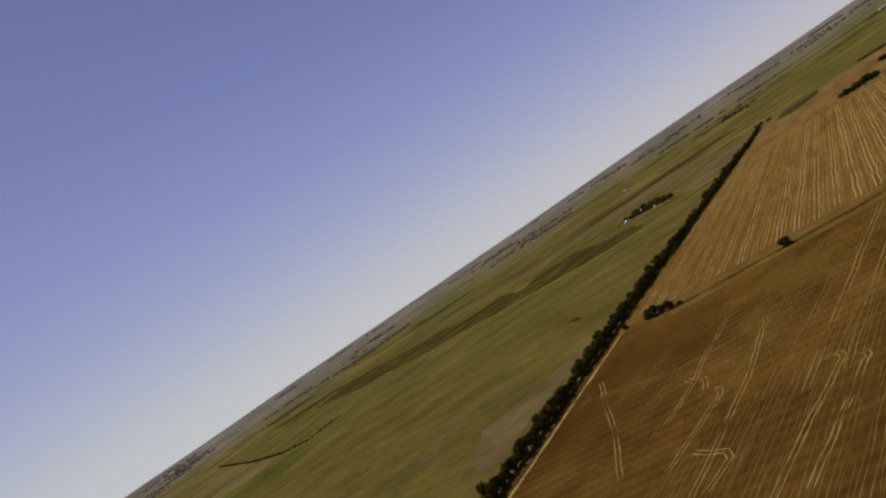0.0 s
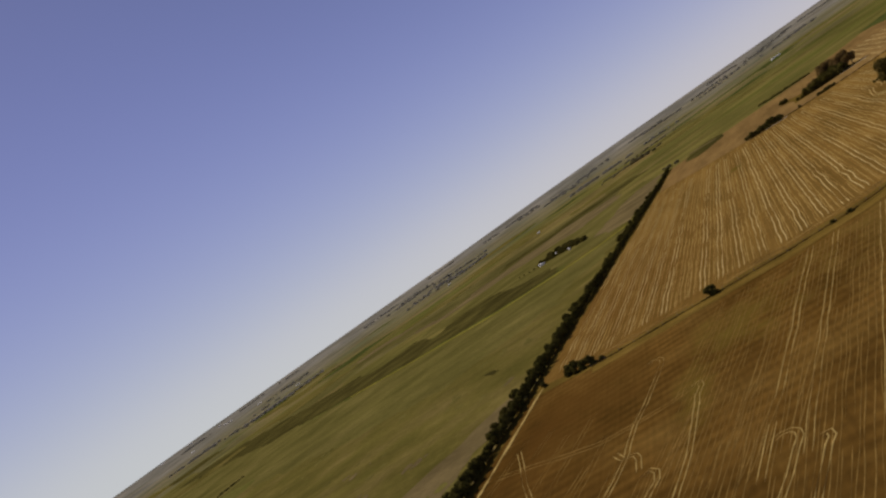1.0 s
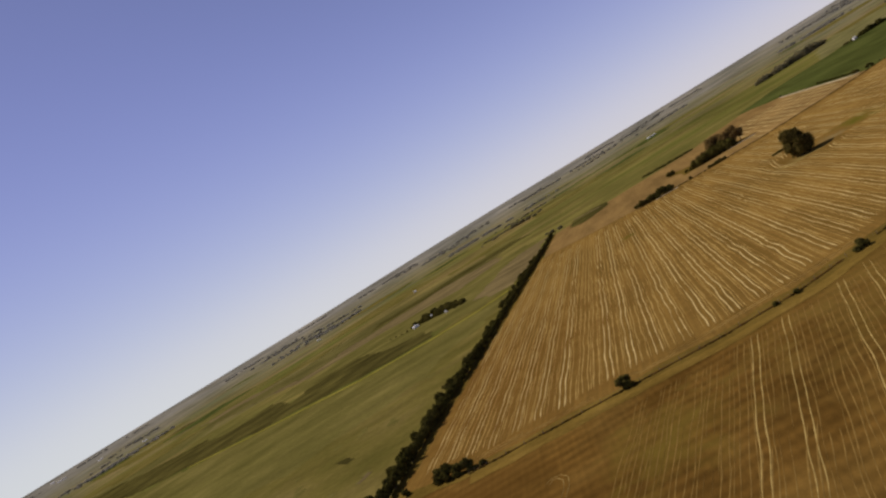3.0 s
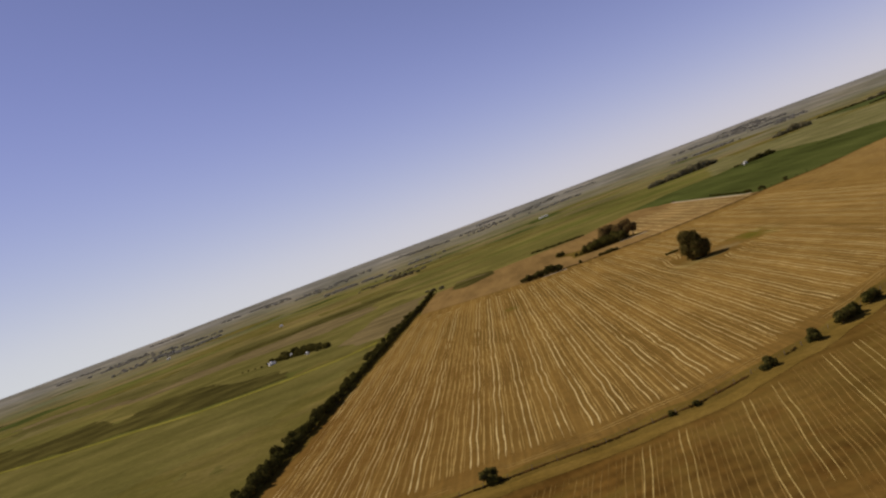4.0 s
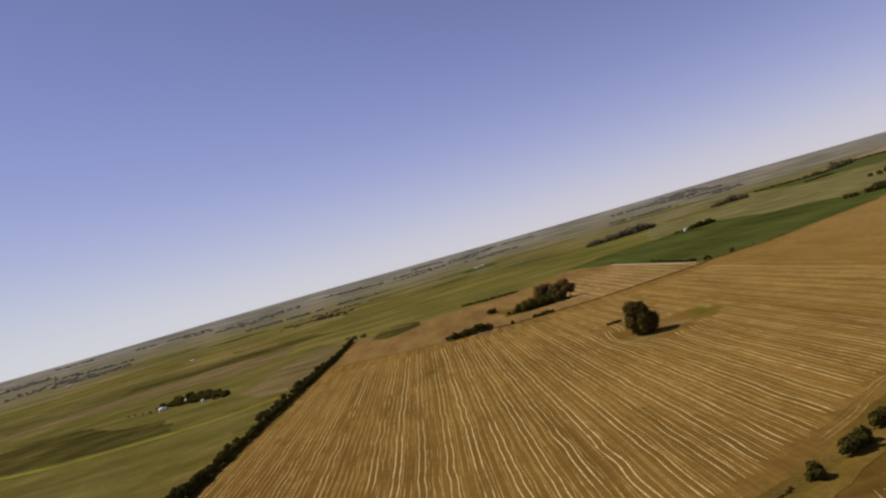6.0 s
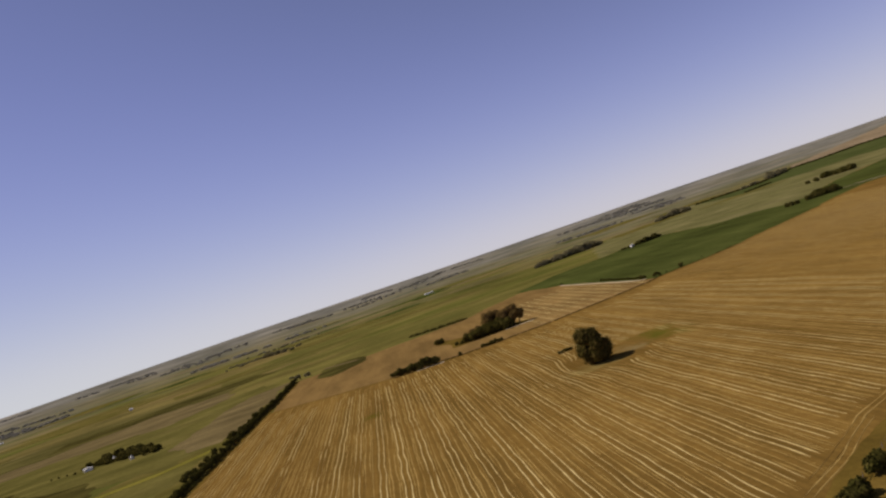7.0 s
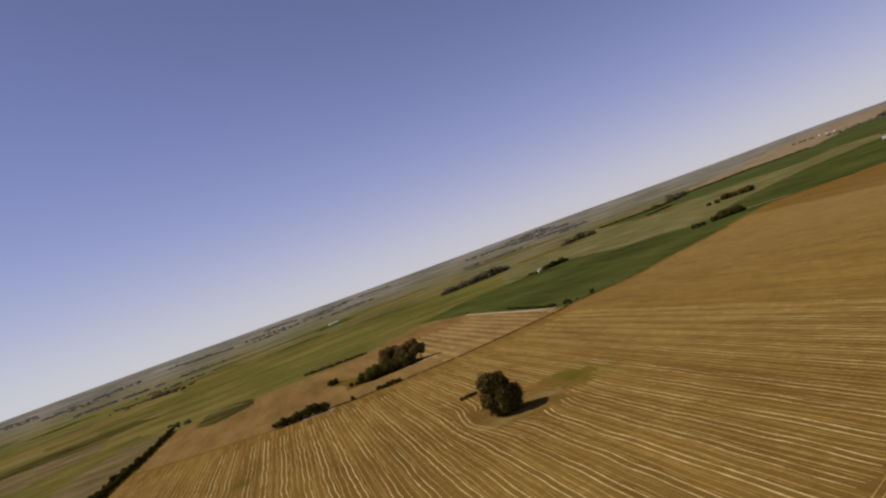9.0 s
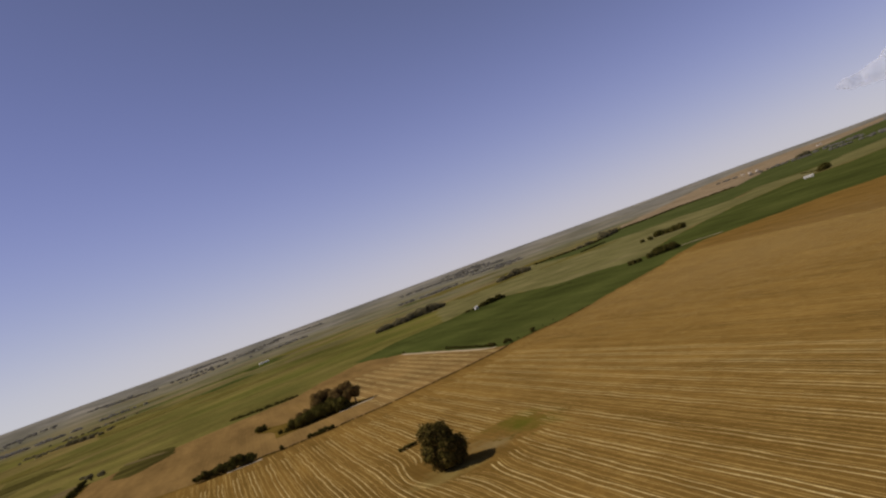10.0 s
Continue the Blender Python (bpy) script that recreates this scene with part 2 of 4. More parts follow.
M_VERGE = land("rough_verge_grass", (0.1004, 0.06568, 0.01342), (0.1287, 0.08424, 0.01716), (0.1609, 0.1053, 0.02145), broad=0.05, grain=0.6)[0]
M_STRAW = plain("straw", (0.500, 0.378, 0.152), 0.9, 0.35, 0.3)
M_STRAW_DULL = plain("trodden_straw", (0.345, 0.230, 0.070), 0.9, 0.3, 0.3)
M_TRACK = plain("pressed_straw", (0.345, 0.245, 0.080), 0.9, 0.3, 0.35)
M_SILL = plain("bleached_earth", (0.43, 0.35, 0.225), 0.95, 0.4, 0.2)
M_TRACE = plain("thin_straw", (0.1911, 0.117, 0.0312), 0.95, 0.3, 0.35)
M_PALE = plain("pale_bare_earth", (0.3588, 0.2808, 0.1716), 0.95, 0.2, 0.2)
# Brown earth darkened by the ditch's own shadow, as one colour.
M_DITCH_SHADE = plain("shaded_ditch_earth", (0.060, 0.030, 0.0085), 0.95, 0.6, 0.3)
M_BARK = plain("bark", (0.0858, 0.0663, 0.0468), 0.95, 2.0, 0.4)
M_LEAF = leafy("hedge_leaves", (0.030, 0.029, 0.0070), (0.074, 0.069, 0.0155), (0.112, 0.090, 0.025))
M_LEAF_BROWN = leafy("olive_brown_leaves", (0.038, 0.033, 0.0085), (0.114, 0.091, 0.023), (0.180, 0.120, 0.038))
M_LEAF_OLIVE = leafy("olive_leaves", (0.036, 0.034, 0.0075), (0.096, 0.086, 0.0185), (0.142, 0.112, 0.030))
# Paler leaves for far trees: the haze before them is in the colour.
M_LEAF_FAR = leafy("hazed_wood_leaves", (0.165, 0.150, 0.078), (0.225, 0.200, 0.105), (0.280, 0.236, 0.128), 0.5)
# Greyest leaves, for the hill woods: distance haze is painted into them.
M_LEAF_HILL = leafy("hazed_hill_leaves", (0.230, 0.222, 0.190), (0.285, 0.270, 0.230), (0.325, 0.302, 0.256), 0.5)
M_WEED = leafy("dark_weeds", (0.030, 0.019, 0.0055), (0.054, 0.034, 0.0090), (0.086, 0.055, 0.0160))
M_WHITE = plain("white_wall_paint", (0.76, 0.72, 0.64), 0.7, 1.2, 0.06)
M_ROOF = plain("whitewashed_roof", (0.84, 0.82, 0.77), 0.4, 1.5, 0.08, 0.0)
M_GLASS = plain("dark_window", (0.03, 0.035, 0.04), 0.15, 2.0, 0.1)
M_WOOD = plain("grey_fence_wood", (0.20, 0.16, 0.12), 0.9, 4.0, 0.3)
M_HEADLAND = land("tan_headland_stubble", (0.122, 0.0775, 0.0150), (0.148, 0.0945, 0.0195), (0.176, 0.1130, 0.0260), broad=0.05, along=(0.02, 0.2), grain=0.5)[0]
M_LEAF_RUST = leafy("rust_brown_leaves", (0.0858, 0.06084, 0.01872), (0.195, 0.131, 0.04368), (0.2652, 0.1638, 0.05928))
M_WIRE = plain("fence_wire", (0.13, 0.10, 0.075), 0.9, 5.0, 0.1)
M_CLOUD = plain("cloud_white", (0.92, 0.92, 0.94), 1.0, 0.01, 0.02)
M_CLOUD.node_tree.nodes["Principled BSDF"].inputs["Subsurface Weight"].default_value = 1.0
M_CLOUD.node_tree.nodes["Principled BSDF"].inputs["Subsurface Radius"].default_value = (70, 70, 75)
M_CLOUD.node_tree.nodes["Principled BSDF"].inputs["Subsurface Scale"].default_value = 1.0
M_CLOUD.node_tree.nodes["Principled BSDF"].inputs["Alpha"].default_value = 0.13


# ---- builders ----
def part(name, mesh, mat, parent=None, label=""):
    if isinstance(mesh, bmesh.types.BMesh):
        data = bpy.data.meshes.new(name)
        mesh.to_mesh(data)
        mesh.free()
    else:
        data = mesh
    if mat and not data.materials:
        data.materials.append(mat)
    ob = new(name, data)
    ob.parent = parent
    return tagged(ob, label) if label else ob


def raw_mesh(name, verts, faces, smooth=False):
    data = bpy.data.meshes.new(name)
    data.from_pydata([tuple(v) for v in verts], [], [tuple(f) for f in faces])
    if smooth:
        data.polygons.foreach_set("use_smooth", [True] * len(data.polygons))
    data.update()
    return data


def box(bm, x0, x1, y0, y1, z0, z1):
    bmesh.ops.create_cube(bm, size=1, matrix=Matrix.LocRotScale(((x0 + x1) / 2, (y0 + y1) / 2, (z0 + z1) / 2), None, (x1 - x0, y1 - y0, z1 - z0)))


def line(points, step):
    """A polyline cut into even steps."""
    out = [Vector(points[0])]
    for a, b in zip(points, points[1:]):
        a, b = Vector(a), Vector(b)
        k = max(1, round((b - a).length / step))
        out += [a.lerp(b, (i + 1) / k) for i in range(k)]
    return out


PATCHES = []


def patch(name, corners, z, mat, label, rough=2.5, step=8.0):
    """A field: a flat sheet with a slightly uneven edge, lying on the ground."""
    ring = line(list(corners) + [corners[0]], step)[:-1]
    edge = []
    for p in ring:
        dx = rough * noise.noise((p.x / 18, p.y / 18, 1.7)) + 0.5 * rough * noise.noise((p.x / 5, p.y / 5, 8.1))
        dy = rough * noise.noise((p.x / 18, p.y / 18, 6.2)) + 0.5 * rough * noise.noise((p.x / 5, p.y / 5, 3.3))
        if rough > 4:
            dx += 2 * rough * noise.noise((p.x / 60, p.y / 60, 4.4))
            dy += 2 * rough * noise.noise((p.x / 60, p.y / 60, 7.9))
        edge.append(Vector((p.x + dx, p.y + dy)))
    flat, _, tris, *_ = delaunay_2d_cdt(edge, [], [list(range(len(edge)))], 1, 0.01)
    z += 0.002 * len(PATCHES)
    PATCHES.append(name)
    tris = [t if (flat[t[1]] - flat[t[0]]).cross(flat[t[2]] - flat[t[0]]) > 0 else t[::-1] for t in tris]
    bm = raw_mesh(name, [(v.x, v.y, height(v.x, v.y) + z) for v in flat], tris)
    return tagged(part(name, bm, mat), label, "field", kind="structure")


class Strips:
    """Many low ridges of straw or earth in one mesh."""

    def __init__(self, seed):
        self.verts, self.faces, self.r = [], [], random.Random(seed)

    def add(self, points, width, z, rise, broken=0.0, fray=0.25, wander=0.25, key=None, least=0.0):
        k, prev = key or self.r.random() * 900, None
        for i, p in enumerate(points):
            a, b = points[max(0, i - 1)], points[min(len(points) - 1, i + 1)]
            d = (b - a).normalized()
            side = Vector((-d.y, d.x))
            q = p + side * wander * 2.2 * noise.noise((k, i * 0.23, 0))
            w = width * (0.75 + fray * 2 * noise.noise((k + 50, i * 0.6, 0)) + fray * self.r.uniform(-0.6, 0.6)) / 2
            fade = min(1.0, max(0.0, (0.72 - 1.6 * broken - noise.noise((k + 9, i * 0.09, 2)) - 0.5 * noise.noise((k, i * 0.31, 7))) * 2.2)) if broken else 1.0
            w *= max(fade, least)
            skip = fade < 0.12 and not least
            if i in (0, len(points) - 1):
                w *= 0.3
            if skip:
                prev = None
                continue
            h = height(q.x, q.y) + z
            base = len(self.verts)
            self.verts += [(*(q + side * w), h), (*q, h + rise * self.r.uniform(0.7, 1.3)), (*(q - side * w), h)]
            if prev is not None:
                self.faces += [(prev, prev + 1, base + 1, base), (prev + 1, prev + 2, base + 2, base + 1)]
            prev = base

    def pair(self, points, gauge, *rest, **more):
        key = self.r.random() * 900
        for s in (-0.5, 0.5):
            shifted = []
            for i, p in enumerate(points):
                a, b = points[max(0, i - 1)], points[min(len(points) - 1, i + 1)]
                d = (b - a).normalized()
                shifted.append(p + Vector((-d.y, d.x)) * gauge * s)
            self.add(shifted, *rest, key=key, **more)

    def finish(self, name, mat, label, category):
        data = raw_mesh(name, self.verts, [tuple(reversed(f)) for f in self.faces])
        return tagged(part(name, data, mat), label, category, kind="stuff")


def straw_row(name, runs, seed, gauge, width, z, rise, mat, label, category, group, least=0.28, **more):
    """A double row: two ridges of straw side by side, each a part; cut where it is interrupted."""
    root = new(name)
    root.location = (*runs[0][0], 0)
    for run in runs:
        key = random.Random(seed).random() * 900
        for s in (-0.5, 0.5):
            ridge, shifted = Strips(seed + round(s)), []
            for i, p in enumerate(run):
                d = (run[min(len(run) - 1, i + 1)] - run[max(0, i - 1)]).normalized()
                shifted.append(p + Vector((-d.y, d.x)) * gauge * s)
            ridge.add(shifted, width, z, rise, key=key, least=least, **more)
            verts = [(x - root.location.x, y - root.location.y, h) for x, y, h in ridge.verts]
            part("ridge", raw_mesh("ridge", verts, [tuple(reversed(f)) for f in ridge.faces]), mat, root)
    return tagged(root, label, category, group)


def leaf_cloud(r, blobs, count, size, flat=0.8):
    """Small irregular leaf clumps on and inside the surfaces of some ellipsoids: (centre, radii)."""
    weights = np.array([a * b + b * c + a * c for _, (a, b, c) in blobs])
    share = (weights / weights.sum() * count).astype(int)
    verts, faces = [], []
    for (c, radii), k in zip(blobs, share):
        d = r.normal(size=(k, 3))
        d /= np.linalg.norm(d, axis=1)[:, None]
        d[:, 2] = np.where(d[:, 2] < -0.55, -d[:, 2], d[:, 2])
        depth = 1 - 0.35 * r.random((k, 1)) ** 2.0 + 0.10 * r.normal(size=(k, 1))
        place = np.array(c) + d * np.array(radii) * depth
        out = d / np.array(radii)
        out /= np.linalg.norm(out, axis=1)[:, None]
        out += 0.30 * r.normal(size=(k, 3))
        out /= np.linalg.norm(out, axis=1)[:, None]
        u = np.cross(out, r.normal(size=(k, 3)))
        u /= np.linalg.norm(u, axis=1)[:, None]
        v = np.cross(out, u)
        s = size * r.uniform(0.55, 1.35, (k, 1))
        base = len(verts)
        ring = [place + s * (a * u + b * v) + out * s * w for a, b, w in ((-0.5, -0.35, -0.15), (0.45, -0.5, 0.1), (0.55, 0.4, -0.2), (-0.1, 0.6, 0.12), (-0.6, 0.15, -0.05))]
        pts = np.stack(ring, 1) + 0.12 * s[:, None] * r.normal(size=(k, 5, 3))
        verts += pts.reshape(-1, 3).tolist()
        faces += [tuple(base + 5 * i + j for j in range(5)) for i in range(k)]
    return verts, faces


def core(verts, faces, blobs, r, shrink=0.78):
    """A lumpy dark inside for each mass of leaves."""
    for c, radii in blobs:
        bm = bmesh.new()
        bmesh.ops.create_icosphere(bm, subdivisions=2, radius=1)
        base = len(verts)
        off = r.random() * 50
        for v in bm.verts:
            k = shrink * (1 + 0.28 * noise.noise(v.co * 1.7 + Vector((off, 0, 0))))
            verts.append([c[i] + v.co[i] * radii[i] * k for i in range(3)])
        bm.verts.index_update()
        faces += [tuple(base + v.index for v in f.verts) for f in bm.faces]
        bm.free()


def limb(verts, faces, a, b, ra, rb, sides=6, bend=0.08, r=None):
    a, b = Vector(a), Vector(b)
    axis = (b - a).normalized()
    u = axis.orthogonal().normalized()
    v = axis.cross(u)
    sway = Vector(r.normal(size=3)) * bend * (b - a).length if r is not None else Vector()
    base, rings = len(verts), 5
    for i in range(rings):
        t = i / (rings - 1)
        c, w = a.lerp(b, t) + sway * t * (1 - t) * 2, ra + (rb - ra) * t
        for k in range(sides):
            g = 2 * math.pi * k / sides
            verts.append(list(c + (u * math.cos(g) + v * math.sin(g)) * w * (1.15 if i == 0 else 1)))
    for i in range(rings - 1):
        for k in range(sides):
            p, q = base + i * sides + k, base + i * sides + (k + 1) % sides
            faces.append((p, q, q + sides, p + sides))


def make_tree(name, seed, tall, wide, masses, leaves, size, mat, low=0.25, stems=1, lean=0.0, label="", category="tree", group="", spread=0.62, sag=(-0.55, 0.55)):
    """A tree: tapered trunk with limbs, and a crown of leaf clumps in several uneven masses."""
    r = np.random.default_rng(seed)
    blobs = []
    for i in range(masses):
        g = i * 2.4 + r.uniform(0, 0.8)
        ring = math.sqrt((i + 0.35) / masses)
        rad = wide * 0.5 * r.uniform(0.36, 0.52) * (1.2 if i == 0 else 1)
        top = tall * (1 - low) * 0.5
        zc = tall * low + top + (r.uniform(*sag) if i else 0.25) * top
        zc = min(zc, tall - rad * 0.75)
        k = wide * 0.5 * spread * ring
        blobs.append(((k * math.cos(g) + lean * zc, k * math.sin(g), zc), (rad, rad * r.uniform(0.85, 1.15), rad * r.uniform(0.75, 1.15))))
    root = new(name)
    root.empty_display_size = 0.5
    verts, faces = [], []
    for s in range(stems):
        g = 2 * math.pi * s / max(1, stems) + 0.4
        foot = (0.09 * wide * (stems > 1) * math.cos(g), 0.09 * wide * (stems > 1) * math.sin(g), -0.3)
        fork = (foot[0] * 1.8 + lean * tall * 0.3, foot[1] * 1.8, tall * (low + 0.18))
        girth = tall * 0.026 / math.sqrt(stems) + 0.06
        limb(verts, faces, foot, fork, girth * 1.25, girth * 0.8, 8, 0.05, r)
        for c, radii in blobs[s::stems]:
            limb(verts, faces, fork, c, girth * 0.55, girth * 0.15, 5, 0.1, r)
    part("trunk", raw_mesh("trunk", verts, faces, True), M_BARK, root)
    verts, faces = leaf_cloud(r, blobs, leaves, size)
    core(verts, faces, blobs, r)
    part("crown", raw_mesh("crown", verts, faces), mat, root)
    return tagged(root, label, category, group)


def place_at(x, y, turn=0.0, sx=1.0, sy=None, sz=None, z=0.0):
    return Matrix.LocRotScale((x, y, height(x, y) + z), Euler((0, 0, turn)), (sx, sy or sx, sz or sx))


def scatter(kinds, spots, seed):
    """Puts copies of some prototypes at (x, y, scale): each prototype itself takes one of the spots."""
    r = random.Random(seed)
    used = set()
    for i, (x, y, s) in enumerate(spots):
        k = kinds[i % len(kinds)] if i < len(kinds) else r.choice(kinds)
        m = place_at(x, y, r.uniform(0, 6.28), s * r.uniform(0.92, 1.08), s * r.uniform(0.92, 1.08), s * r.uniform(0.85, 1.15))
        if k in used:
            copy_thing(k, m)
        else:
            used.add(k)
            k.matrix_basis = m


# ---- the ground ----
verts, faces = [(MID.x, MID.y, 0)], []
radii = [60 * (1.085 ** i - 1) / 0.085 for i in range(26)]
radii = [q for q in radii[1:] if q < RIM * 0.97] + [RIM]
radii = sorted(set(radii + list(np.linspace(2000, RIM, 22))))
SECT = 144
for q in radii:
    for k in range(SECT):
        g = 2 * math.pi * k / SECT
        x, y = MID.x + q * math.cos(g), MID.y + q * math.sin(g)
        verts.append((x, y, height(x, y)))
faces += [(0, 1 + k, 1 + (k + 1) % SECT) for k in range(SECT)]
for i in range(len(radii) - 1):
    for k in range(SECT):
        a, b = 1 + i * SECT + k, 1 + i * SECT + (k + 1) % SECT
        faces.append((a, a + SECT, b + SECT, b))
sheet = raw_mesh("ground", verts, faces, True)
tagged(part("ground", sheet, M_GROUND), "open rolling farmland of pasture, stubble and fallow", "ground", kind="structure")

# Lines that bound the fields.
HEDGE = [(-44, -620), (-40, -330), (-37, -220), (-35, -150), (-33, -80), (-30, 0), (-27, 85), (-21, 208), (-12, 400), (-4, 600), (-1, 748)]
FENCE = [(-26, 1), (8, -12), (50, -10), (98, -8), (125, -3), (149, 9), (168, 19), (183, 30), (195, 39), (212, 54), (240, 70), (300, 100), (420, 150), (640, 230)]
TOP = [(1, 530), (50, 500), (104, 475), (141, 470), (157, 465), (192, 467), (232, 472), (285, 490), (333, 510), (343, 520)]
RIGHT = [(343, 520), (371, 532), (404, 541), (441, 560), (487, 593), (581, 650), (637, 695), (708, 738), (748, 722), (790, 702), (850, 688), (910, 640), (1000, 600)]

inset = [(x + 1, y + 4) for x, y in FENCE[1:-1]]
patch("field_main", [(-24, 4)] + inset + [(1000, 300)] + RIGHT[::-1] + TOP[::-1][1:] + [(-5, 530), (-10, 400), (-18, 208), (-24, 85)], 0.05, M_MAIN,
      "harvested golden brown wheat field with rows of straw")
patch("field_lower", [(-41, -620), (-37, -330), (-34, -220), (-32, -150), (-30, -80), (-27, -6)] + [(x + 1, y - 3) for x, y in FENCE[1:-1]] + [(660, 230), (700, -100), (640, -620)], 0.05, M_LOWER,
      "harvested dark brown field with looping wheel tracks")
patch("field_beyond", TOP + [(337, 560), (335, 676), (330, 800), (304, 915), (240, 850), (205, 788), (153, 780), (88, 762), (26, 748), (3, 742), (0, 600)], 0.05, M_SECOND,
      "pale brown harvested field behind a weedy fence line")
patch("field_green", RIGHT + [(1100, 640), (1500, 800), (1720, 1080), (1526, 1168), (1400, 1150), (1342, 1235), (1200, 1174), (1118, 1158), (931, 1042), (821, 970), (690, 832), (660, 846), (647, 902), (609, 930), (602, 1000), (600, 1122), (567, 1126), (524, 1112), (484, 1070), (434, 1061), (381, 1033), (300, 940), (304, 915), (330, 800), (335, 676), (337, 560)], 0.06, M_CROP,
      "young dark green crop field", rough=4)
patch("pasture_near", [(-47, -620), (-42, -330), (-37, -150), (-33, -20), (-30, 85), (-24, 208), (-15, 400), (-7, 640), (-60, 520), (-128, 345), (-234, 410), (-330, 440), (-460, 330), (-520, 60), (-480, -330), (-420, -620)], 0.05, M_PASTURE,
      "olive pasture beside the hedge", rough=6)
patch("meadow_strip", [(-30, 420), (-60, 400), (-100, 394), (-140, 394), (-181, 396), (-255, 424), (-355, 460), (-462, 505), (-536, 533), (-765, 641), (-1000, 770), (-900, 560), (-700, 420), (-500, 310), (-360, 220), (-240, 170), (-150, 160), (-95, 190), (-60, 240), (-33, 300)], 0.09, M_MEADOW,
      "smooth green meadow between pasture and valley", rough=9)
patch("meadow_far", [(-60, 420), (-110, 440), (-190, 500), (-290, 590), (-420, 640), (-440, 760), (-280, 800), (-150, 760), (-60, 860), (-22, 800), (-60, 600), (-34, 470)], 0.08, M_MEADOW,
      "green grazing land round a farmstead", rough=8)
patch("valley_bottom", [(-330, 462), (-400, 490), (-462, 515), (-536, 543), (-765, 655), (-1000, 790), (-1300, 960), (-1300, 1060), (-1000, 960), (-760, 820), (-600, 745), (-560, 690), (-470, 650), (-440, 690), (-400, 650), (-345, 560), (-300, 510)], 0.12, M_MARSH,
      "dark damp grass along a shallow valley", rough=9)
patch("slope_dry", [(-300, 640), (-200, 600), (-130, 640), (-90, 900), (-190, 1150), (-280, 1040), (-400, 1100), (-600, 1060), (-800, 1220), (-900, 1200), (-600, 930), (-420, 770)], 0.06, M_DRY,
      "dry brownish grazing slope behind the valley", rough=10)
patch("meadow_ditch", [(-1500, 930), (-880, 500), (-670, 370), (-593, 345), (-575, 400), (-640, 600), (-819, 750), (-1083, 890), (-1500, 1200)], 0.07, M_MEADOW, "green field beside a dark ditch", rough=8)
patch("valley_dip", [(-110, 412), (-150, 410), (-181, 414), (-255, 440), (-320, 462), (-345, 540), (-340, 640), (-279, 640), (-215, 560), (-165, 500), (-120, 455)], 0.14, M_MARSH, "dark lush grass in the dip below a farmstead", rough=7)
patch("dry_bank", [(-9, 770), (-14, 640), (-20, 500), (-30, 455), (-52, 462), (-80, 517), (-72, 600), (-66, 661), (-54, 760), (-30, 770)], 0.12, M_DRY, "dry pinkish grass bank beside the hedge", rough=5)
patch("dry_corner", [(-38, -60), (-36, 15), (-48, 8), (-62, -20), (-80, -50), (-70, -110), (-45, -110)], 0.10, M_DRY, "dry trampled grass beside the hedge", rough=7)
patch("lime_edge", [(-30, 436), (-60, 412), (-100, 402), (-140, 401), (-181, 403), (-255, 431), (-355, 467), (-462, 513), (-462, 505), (-355, 457), (-255, 420), (-181, 392), (-140, 390), (-100, 390), (-60, 398), (-30, 420)], 0.16, M_LIME, "yellow green strip along the meadow's edge", rough=2)
patch("olive_band", [(-120, 960), (-250, 990), (-400, 880), (-440, 840), (-560, 900), (-640, 950), (-820, 1050), (-820, 1130), (-640, 1060), (-520, 1080), (-400, 1180), (-280, 1150), (-120, 1080)], 0.22, M_BAND, "dark olive rough grass on a far slope", rough=16, step=14)
patch("pasture_hollow", [(-100, 114), (-93, 106), (-83, 98), (-79, 102), (-89, 111)], 0.13, M_MARSH, "dark damp hollow in the pasture", rough=3, step=4)
patch("green_tongue", [(25, 735), (30, 775), (44, 800), (60, 798), (78, 760), (82, 712), (70, 686), (51, 670), (34, 688)], 0.12, M_MARSH, "dark green grass hollow at the stubble's edge", rough=6, step=4)
patch("tan_bank", [(30, 796), (56, 780), (76, 752), (68, 750), (50, 768), (30, 784)], 0.12, M_DRY, "dry tan bank above a grass hollow", rough=2, step=5)
patch("pale_sill", [(122, 462.5), (143, 460.0), (144, 465.5), (122, 466.0)], 0.16, M_SILL, "strip of bare pale earth before a shrub clump", rough=0.3, step=3)
patch("grove_sill", [(206, 529), (232, 532), (236, 537), (206, 533)], 0.16, M_SILL, "strip of bare pale earth before the grove", rough=0.3, step=3)
patch("pale_strip", [(331, 800), (334, 676), (338, 548), (342, 540), (338, 538), (334, 560), (331, 676), (327, 800)], 0.12, M_SILL, "strip of pale bare earth along the field edge", rough=0.6)
patch("field_olive", [(470, 1072), (524, 1114), (567, 1128), (602, 1124), (604, 1000), (611, 932), (649, 904), (662, 850), (690, 835), (821, 974), (931, 1046), (1118, 1163), (1200, 1180), (1330, 1391), (1355, 1440), (1300, 1475), (1290, 1580), (1190, 1585), (1150, 1665), (1040, 1640), (1042, 1745), (1060, 1960), (900, 1840), (700, 1720), (560, 1400)], 0.07, M_OLIVE, "light olive field behind the green crop", rough=6, step=20)
patch("field_strip", [(1190, 1180), (1342, 1250), (1420, 1190), (1526, 1178), (1800, 1330), (2150, 1600), (1974, 1540), (1771, 1503), (1640, 1430), (1567, 1474), (1529, 1554), (1330, 1391)], 0.25, M_OLIVE, "pale green strip of grass between crops", rough=5, step=20)
